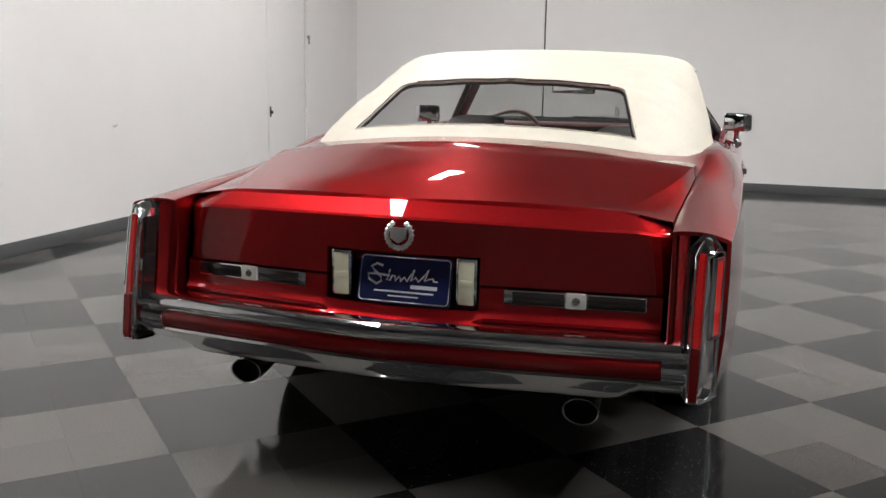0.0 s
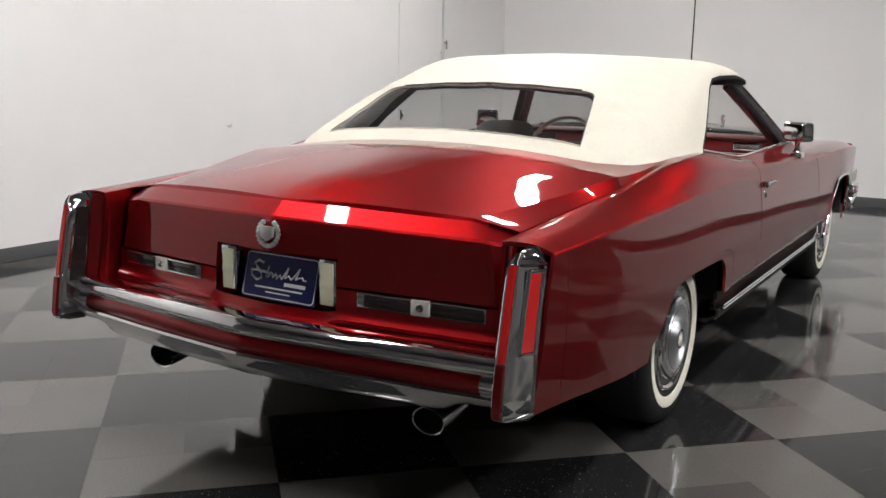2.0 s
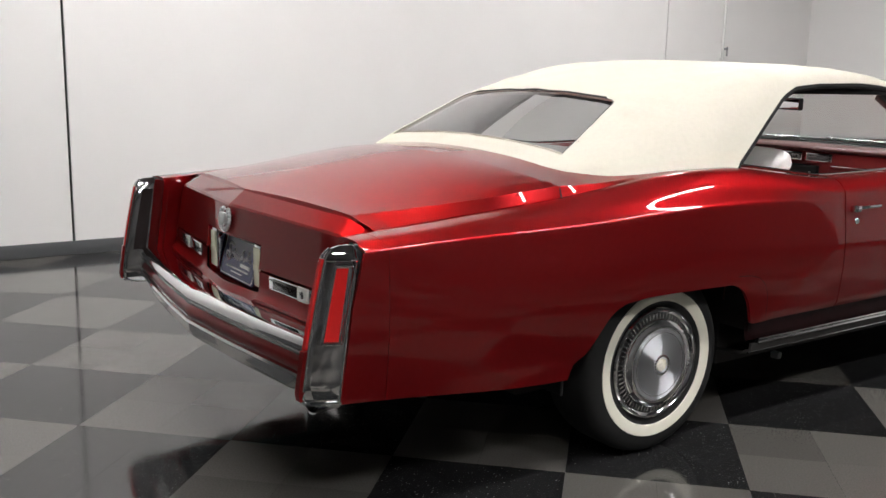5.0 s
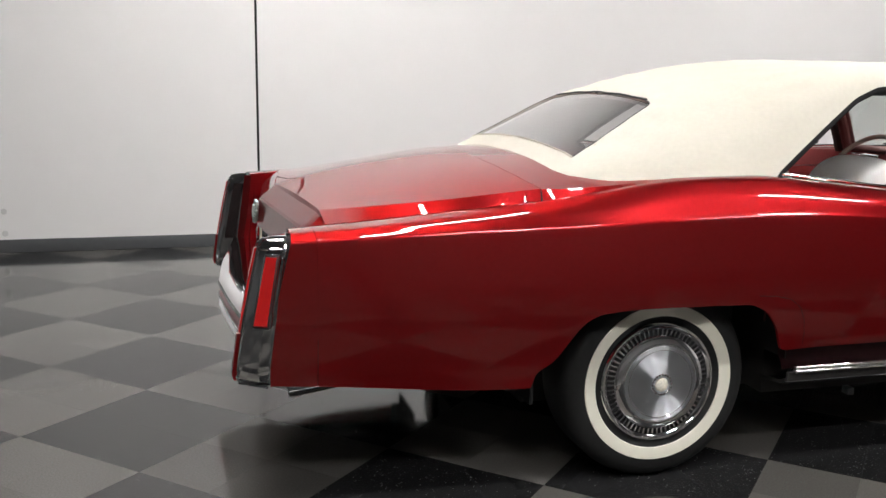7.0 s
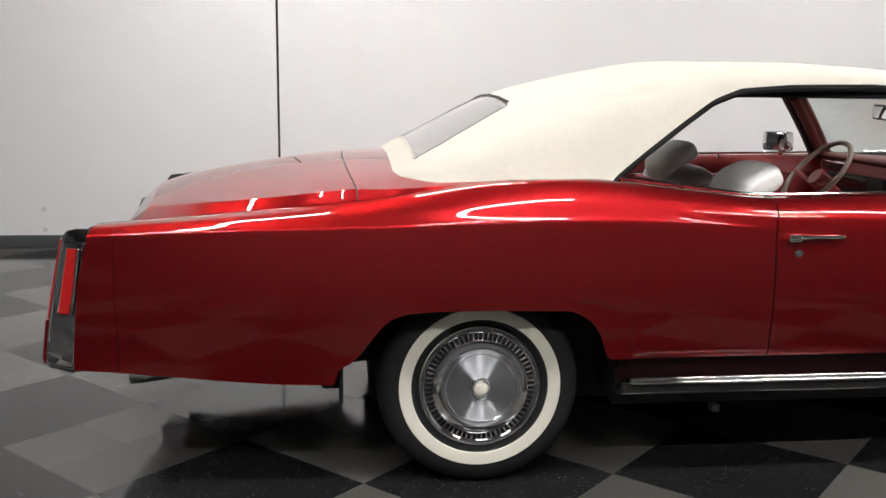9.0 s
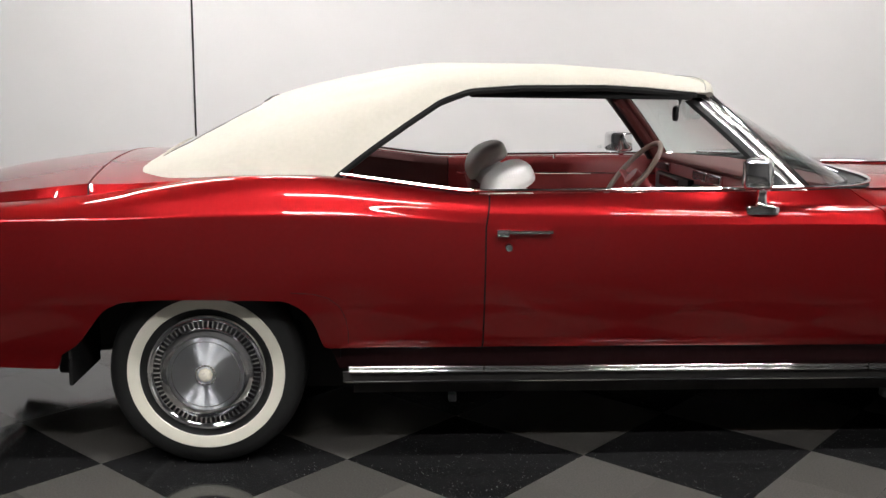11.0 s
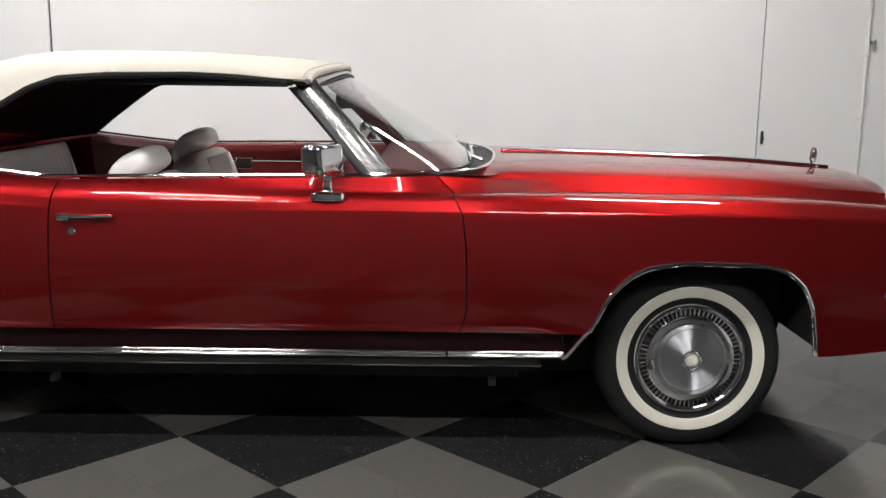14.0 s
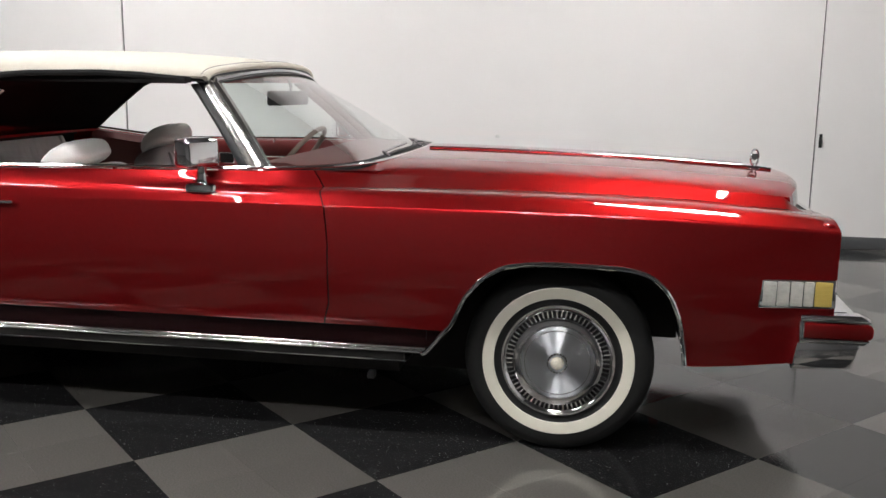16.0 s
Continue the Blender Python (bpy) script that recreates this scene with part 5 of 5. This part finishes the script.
topedge = [(WIN[-1][0] + 0.004, h, lin(abs(h), roof_row(WIN[-1][0] + 0.004)) + 0.001) for h in np.linspace(WIN[-1][1], -WIN[-1][1], 20)]
botedge = [(WIN[0][0], h, lin(abs(h), roof_row(WIN[0][0])) + 0.001) for h in np.linspace(-WIN[0][1], WIN[0][1], 20)]
part("window_seal", tube(topedge, 0.0055, 6), M_BLACK, rw)
for s in (-1, 1):
    part("window_edge", tube([(x, s * y, z) for x, y, z in edge], 0.0020, 6), M_BASE, rw)
part("window_bead", tube(botedge, 0.004, 6), M_VINYL, rw)

# ---- cabin ----
part("cabin_floor", boxed(0.49, 2.40, -0.84, 0.84, 0.482, 0.52), M_REDTRIM, car, smooth=False)
for side in (-1, 1):
    for a, b, nm, tone, note in ((0.45, 0.948, "quarter_trim", M_DARKTRIM, "dark red rear quarter lining"), (0.952, 2.28, "door_trim", M_REDTRIM, "red vinyl door lining")):
        tr = loft([[(x, side * (inner_edge(x)[0] - 0.012), inner_edge(x)[1] - 0.004), (x, side * (inner_edge(x)[0] - 0.035), inner_edge(x)[1] - 0.006), (x, side * (inner_edge(x)[0] - 0.06), inner_edge(x)[1] - 0.04), (x, side * 0.84, 0.80), (x, side * 0.83, 0.50)] for x in np.linspace(a, b, 30)], side < 0)
        trim = part(nm, tr, tone, car, note)
        if nm == "quarter_trim":
            shell(trim, 0.006)
    shell(trim, 0.006)
    part("trim_strip", tube([(x, side * 0.842, 0.88) for x in np.linspace(1.0, 2.1, 8)], 0.005, 6), M_CHROME, trim)
    part("lock_knob", tube([(1.52, side * 0.872, 0.955), (1.52, side * 0.872, 0.978)], 0.009, 12), M_CHROME, trim)
    part("switch_plate", boxed(1.21, 1.29, min(side * 0.835, side * 0.85), max(side * 0.835, side * 0.85), 0.84, 0.892, bevel=0.004), M_BLACK, trim)
    part("switch_rim", tube([(1.25 + a, side * 0.834, 0.866 + z) for a, z in rect(-0.042, 0.042, -0.028, 0.028, 0.006)], 0.003, 6, closed=True), M_CHROME, trim)


def dash(name, profile, half, material, label):
    """A bar across the cabin; its front follows the curved foot of the windscreen."""
    rows = []
    for y in np.linspace(-half, half, 33):
        reach = screen(y / 0.848, 0).x - 0.045
        rows.append([(min(x, reach), y, z) for x, z in profile])
    bm = loft(rows, closed=True)
    n = len(profile)
    bm.verts.ensure_lookup_table()
    bm.faces.new([bm.verts[k] for k in range(n)])
    bm.faces.new([bm.verts[len(bm.verts) - n + k] for k in range(n)])
    bmesh.ops.recalc_face_normals(bm, faces=bm.faces[:])
    return part(name, bm, material, car, label, angle=50)


dash("dashboard", [(2.08, 0.66), (2.055, 0.84), (2.05, 0.962), (2.056, 0.968), (2.40, 0.968), (2.40, 0.66)], 0.79, M_REDTRIM, "red padded dashboard")
dash("dash_pad", [(2.05, 0.970), (2.038, 0.976), (2.035, 0.985), (2.042, 0.993), (2.07, 0.998), (2.16, 0.998), (2.40, 0.990), (2.40, 0.970)], 0.77, M_DARKTRIM, "dark red padded dashboard top")
for y0, y1 in ((-0.74, -0.58), (-0.20, -0.044), (-0.02, 0.146), (0.53, 0.74)):
    vent = part("dash_vent", boxed(2.036, 2.052, y0, y1, 0.918, 0.962, bevel=0.003), M_CHROME, car, "chrome-rimmed dashboard vent")
    part("opening", boxed(2.032, 2.040, y0 + 0.006, y1 - 0.006, 0.924, 0.956, bevel=0.001), M_BLACK, vent)
    for k in range(1, 5):
        z = 0.924 + 0.032 * k / 5
        part("slat", boxed(2.030, 2.036, y0 + 0.008, y1 - 0.008, z - 0.0015, z + 0.0015), M_STEEL, vent, smooth=False)
binnacle = part("instrument_panel", boxed(2.02, 2.055, 0.17, 0.68, 0.80, 0.912, bevel=0.010), M_BLACK, car, "black instrument panel")
part("speedometer", boxed(2.016, 2.022, 0.30, 0.60, 0.85, 0.90, bevel=0.003), M_DARKLENS, binnacle)
radio = part("radio", boxed(2.03, 2.058, -0.12, 0.14, 0.80, 0.895, bevel=0.006), M_BLACK, car, "black radio with chrome knobs")
for y in (-0.09, 0.11):
    part("knob", tube([(2.034, y, 0.85), (2.015, y, 0.85)], 0.013, 14), M_CHROME, radio)
part("glovebox_lid", boxed(2.036, 2.056, -0.72, -0.20, 0.76, 0.895, bevel=0.008), M_REDTRIM, car)
part("glovebox_trim", boxed(2.032, 2.046, -0.72, -0.20, 0.898, 0.904, bevel=0.001), M_CHROME, car)
for side in (-1, 1):
    y0, y1 = sorted((side * 0.10, side * 0.54))
    part("sun_visor", boxed(-0.13, 0.0, y0, y1, -0.008, 0.008, bevel=0.005, m=pose(1.83, 0, 1.296, 0, 8, 0)), M_REDTRIM, car, "red sun visor folded up")
wheel_m = pose(1.819, 0.40, 0.917, 0, -50.5, 0)
pts = [wheel_m @ Vector((0.195 * math.cos(a), 0.195 * math.sin(a), 0)) for a in np.linspace(0, 2 * math.pi, 40)[:-1]]
sw = part("steering_wheel", tube(pts, 0.0125, 10, closed=True), M_WOODRIM, car, "thin-rimmed steering wheel")
part("spoke", tube([wheel_m @ Vector(p) for p in ((0, -0.19, 0), (-0.03, -0.05, -0.03), (-0.03, 0.05, -0.03), (0, 0.19, 0))], 0.017, 8, flat=0.5), M_REDTRIM, sw)
part("hub", tube([wheel_m @ Vector((-0.01, 0, 0.0)), wheel_m @ Vector((-0.01, 0, -0.08))], 0.045, 16), M_REDTRIM, sw)
part("column", tube([wheel_m @ Vector((-0.01, 0, -0.05)), wheel_m @ Vector((-0.01, 0, -0.35))], 0.035, 12), M_REDTRIM, sw)


def cushion(x0, x1, y0, y1, z0, z1, r, seg=4, m=None):
    bm = boxed(x0, x1, y0, y1, z0, z1, bevel=r, seg=seg)
    if m is not None:
        bmesh.ops.transform(bm, matrix=m, verts=bm.verts)
    return bm


def pillow(sx, sy, sz, m, power=0.55, sag=0.0):
    """A stuffed cushion: a box rounded on all sides, with a shallow sag along its middle."""
    def sp(v):
        return abs(v) ** power * (1 if v >= 0 else -1)
    rows = []
    for i in range(21):
        f = -math.pi / 2 + math.pi * i / 20
        rows.append([(sx * sp(math.cos(f)) * sp(math.cos(a)), sy * sp(math.sin(f)), sz * sp(math.cos(f)) * sp(math.sin(a)) - sag * (1 - abs(sp(math.sin(f))) ** 2)) for a in np.linspace(0, 2 * math.pi, 29)[:-1]])
    bm = loft(rows, closed=True)
    bmesh.ops.remove_doubles(bm, verts=bm.verts[:], dist=1e-5)
    bmesh.ops.recalc_face_normals(bm, faces=bm.faces[:])
    bmesh.ops.transform(bm, matrix=m, verts=bm.verts)
    return bm


def front_seat(y, lean, drop, back):
    m = pose(1.18 + back, y, 0.70 + drop, 0, lean, 0)
    seat = part("front_seat", cushion(1.15, 1.78, y - 0.34, y + 0.34, 0.56, 0.73, 0.06), M_LEATHER, car, "pleated white leather front seat with a fat roll-top headrest")
    part("backrest", pillow(0.088, 0.345, 0.20, m @ pose(-0.01, 0, 0.085), 0.42), M_LEATHER, seat)
    for k in range(9):
        part("pleat", pillow(0.016, 0.0245, 0.165, m @ pose(0.073, -0.20 + 0.05 * k, 0.08), 0.6), M_LEATHER, seat)
    # roll that leans over the top of the backrest and droops behind it
    size = 0.92 if y > 0 else 1.0
    roll = pillow(0.118 * size, 0.18 * size, 0.056 * size, Matrix.Identity(4), 0.62)
    for v in roll.verts:
        v.co.z -= 3.6 * min(0.0, v.co.x - 0.02) ** 2 + 1.5 * max(0.0, v.co.x - 0.05) ** 2
        v.co.z -= 0.0022 * max(0.0, 1 - abs(abs(v.co.y) - 0.09 * size) / 0.012)
    bmesh.ops.transform(roll, matrix=m @ pose(-0.022, 0, 0.337, 0, -6, 0), verts=roll.verts)
    part("headrest", roll, M_LEATHER, seat, "fat white leather roll")
    part("back_shell", cushion(-0.118, -0.09, -0.32, 0.32, -0.08, 0.24, 0.012, 2, m), M_REDTRIM, seat)
    return seat


front_seat(-0.42, -20, -0.046, 0.035)
front_seat(0.42, -17, -0.012, 0.03)
rs = part("rear_seat", cushion(0.36, 0.92, -0.68, 0.68, 0.56, 0.74, 0.06), M_LEATHER, car, "pleated pale leather rear bench seat")
rm = pose(0.38, 0, 0.70, 0, -16, 0)
part("backrest", pillow(0.085, 0.67, 0.215, rm @ pose(0, 0, 0.085), 0.3), M_LEATHER, rs)
for k in range(25):
    yy = -0.61 + 0.0508 * k
    part("pleat", pillow(0.016, 0.024, 0.185, rm @ pose(0.0725, yy, 0.09), 0.6), M_LEATHER, rs)
part("rear_bulkhead", boxed(0.28, 0.33, -0.82, 0.82, 0.50, 1.0), M_LINER, car, smooth=False)
part("parcel_shelf", boxed(-0.18, 0.40, -0.74, 0.74, 0.985, 1.0), M_LINER, car, smooth=False)


# ---- wheels ----
def wheel(x, z, side):
    w = part("wheel", lathe([(0.0, -0.10), (0.19, -0.10), (0.19, 0.0), (0.0, 0.0)], 32, "y", sign=side), M_UNDER, car, "whitewall tyre on a slotted chrome wheel cover")
    w.location = (x, side * 0.865, z)
    part("tyre", lathe([(0.20, -0.165), (0.26, -0.175), (0.31, -0.168), (0.331, -0.150), (0.338, -0.12), (0.338, 0.01), (0.332, 0.034), (0.316, 0.052), (0.295, 0.060), (0.268, 0.0635), (0.227, 0.058), (0.205, 0.046), (0.195, 0.03)], 96, "y", sign=side), M_TYRE, w)
    part("whitewall", lathe([(0.269, 0.0630), (0.267, 0.0655), (0.248, 0.0645), (0.229, 0.0605), (0.227, 0.0575)], 96, "y", sign=side), M_WHITEWALL, w, "cream-white tyre band")
    part("wheel_cover", lathe([(0.207, 0.040), (0.206, 0.054), (0.201, 0.060), (0.194, 0.059), (0.188, 0.053), (0.184, 0.051), (0.182, 0.046), (0.163, 0.047), (0.162, 0.058), (0.158, 0.066), (0.150, 0.070), (0.140, 0.072), (0.133, 0.0725), (0.131, 0.070), (0.06, 0.076), (0.0, 0.078)], 96, "y", sign=side), M_CHROME, w, "chrome wheel cover with a ring of slots")
    part("brushed_disc", lathe([(0.1295, 0.0710), (0.1285, 0.0735), (0.06, 0.0780), (0.0, 0.0795)], 96, "y", sign=side), M_DISC, w)
    part("disc_line", tube([(0.116 * math.cos(a), side * 0.0747, 0.116 * math.sin(a)) for a in np.linspace(0, 2 * math.pi, 65)[:-1]], 0.0012, 5, closed=True), M_CHROME, w)
    part("slot_band", lathe([(0.1825, 0.0465), (0.1815, 0.0482), (0.1635, 0.0490), (0.1625, 0.0475)], 96, "y", sign=side), M_LINER, w)
    fin = None
    for k in range(66):
        if fin is None:
            fin = part("fin", boxed(0.1635, 0.1825, side * 0.0495 - 0.0038, side * 0.0495 + 0.0038, -0.0031, 0.0031), M_CHROME, w, smooth=False)
        else:
            fin = new("fin", fin.data)
            fin.parent = w
        fin.rotation_euler = (0, 2 * math.pi * k / 66, 0)
    part("medallion", lathe([(0.025, 0.078), (0.024, 0.084), (0.019, 0.086), (0.0, 0.0865)], 8, "y", sign=side), M_CREAM_BADGE, w)
    beads = bmesh.new()
    for k in range(20):
        a = 2 * math.pi * k / 20
        bmesh.ops.create_icosphere(beads, subdivisions=1, radius=0.0055, matrix=Matrix.Translation((0.034 * math.cos(a), side * 0.083, 0.034 * math.sin(a))))
    part("bead_ring", beads, M_CHROME, w)
    return w


M_DISC = mat("spun_metal", (0.78, 0.80, 0.84), 0.48, 1.0)
M_DISC.node_tree.nodes["Principled BSDF"].inputs["Anisotropic"].default_value = 1.0
M_DISC.node_tree.nodes["Principled BSDF"].inputs["Anisotropic Rotation"].default_value = 0.25
tan = M_DISC.node_tree.nodes.new("ShaderNodeTangent")
tan.direction_type, tan.axis = "RADIAL", "Y"
M_DISC.node_tree.links.new(tan.outputs[0], M_DISC.node_tree.nodes["Principled BSDF"].inputs["Tangent"])
M_CREAM_BADGE = mat("badge_cream", (0.84, 0.79, 0.68), 0.4, 0.15, grain=0.35, grain_size=130, bump=0.6, bump_size=160)
for side in (-1, 1):
    wheel(0.0, 0.338, side)
    wheel(3.208, 0.337, side)
part("rear_axle", tube([(0, -0.7, 0.343), (0, 0.7, 0.343)], 0.04), M_UNDER, car)
part("front_axle", tube([(3.208, -0.7, 0.343), (3.208, 0.7, 0.343)], 0.04), M_UNDER, car)

# ---- floor tiles, last ----
PITCH, TH = 0.6096, radians(-44.4)
ORG = (-0.8190, -0.4661)
slab = tagged(new("floor"), "polished chequered floor of black and grey tiles", "floor", kind="structure")
part("floor_slab", boxed(ROOM_W - 0.16, ROOM_E + 0.16, ROOM_S - 0.16, ROOM_N + 0.16, -0.15, -0.004), M_SEAM, slab, smooth=False)


HALF, JOINT = PITCH / 4, 0.0003


def tile_mesh(name, material):
    bm = boxed(-HALF + JOINT, HALF - JOINT, -HALF + JOINT, HALF - JOINT, -0.004, 0.0)
    me = bpy.data.meshes.new(name)
    bm.to_mesh(me)
    bm.free()
    me.materials.append(material)
    return me


TILES = (tile_mesh("tile", M_TILE_DARK), tile_mesh("tile", M_TILE_LIGHT))
ux, uy = Vector((math.cos(TH), math.sin(TH), 0)), Vector((-math.sin(TH), math.cos(TH), 0))
spots = []
for i in range(-60, 62):
    for j in range(-60, 62):
        c = Vector((*ORG, 0)) + ux * PITCH * (i + 0.5) / 2 + uy * PITCH * (j + 0.5) / 2
        if ROOM_W - 0.25 < c.x < ROOM_E + 0.25 and ROOM_S - 0.25 < c.y < ROOM_N + 0.25:
            spots.append((((c.x - 1.0) / 2.2) ** 2 + (c.y + 1.5) ** 2, (i // 2 + j // 2 + 1) % 2, c))
spots.sort(key=lambda s: s[0])
corners = [ux * a + uy * b for a, b in ((-HALF + JOINT, -HALF + JOINT), (HALF - JOINT, -HALF + JOINT), (HALF - JOINT, HALF - JOINT), (-HALF + JOINT, HALF - JOINT))]
rest = ([], [])
for n, (_, kind, c) in enumerate(spots):
    if n < 300:
        t = new("tile", TILES[kind])
        t.parent = slab
        t.location, t.rotation_euler = c, (0, 0, TH)
    else:
        rest[kind].append([c + d for d in corners])
for kind in (0, 1):
    bm = bmesh.new()
    for quad in rest[kind]:
        top = [bm.verts.new(p) for p in quad]
        low = [bm.verts.new(p - Vector((0, 0, 0.004))) for p in quad]
        bm.faces.new(top)
        for k in range(4):
            bm.faces.new((top[k - 1], low[k - 1], low[k], top[k]))
    for co, no in (((ROOM_W - 0.02, 0, 0), (-1, 0, 0)), ((ROOM_E + 0.018, 0, 0), (1, 0, 0)), ((0, ROOM_S - 0.018, 0), (0, -1, 0)), ((0, ROOM_N + 0.018, 0), (0, 1, 0))):
        bmesh.ops.bisect_plane(bm, geom=bm.verts[:] + bm.edges[:] + bm.faces[:], plane_co=co, plane_no=no, clear_outer=True)
    ob = part("outer_tiles", bm, (M_TILE_DARK, M_TILE_LIGHT)[kind], slab, smooth=False)
    tagged(ob, kind="stuff")
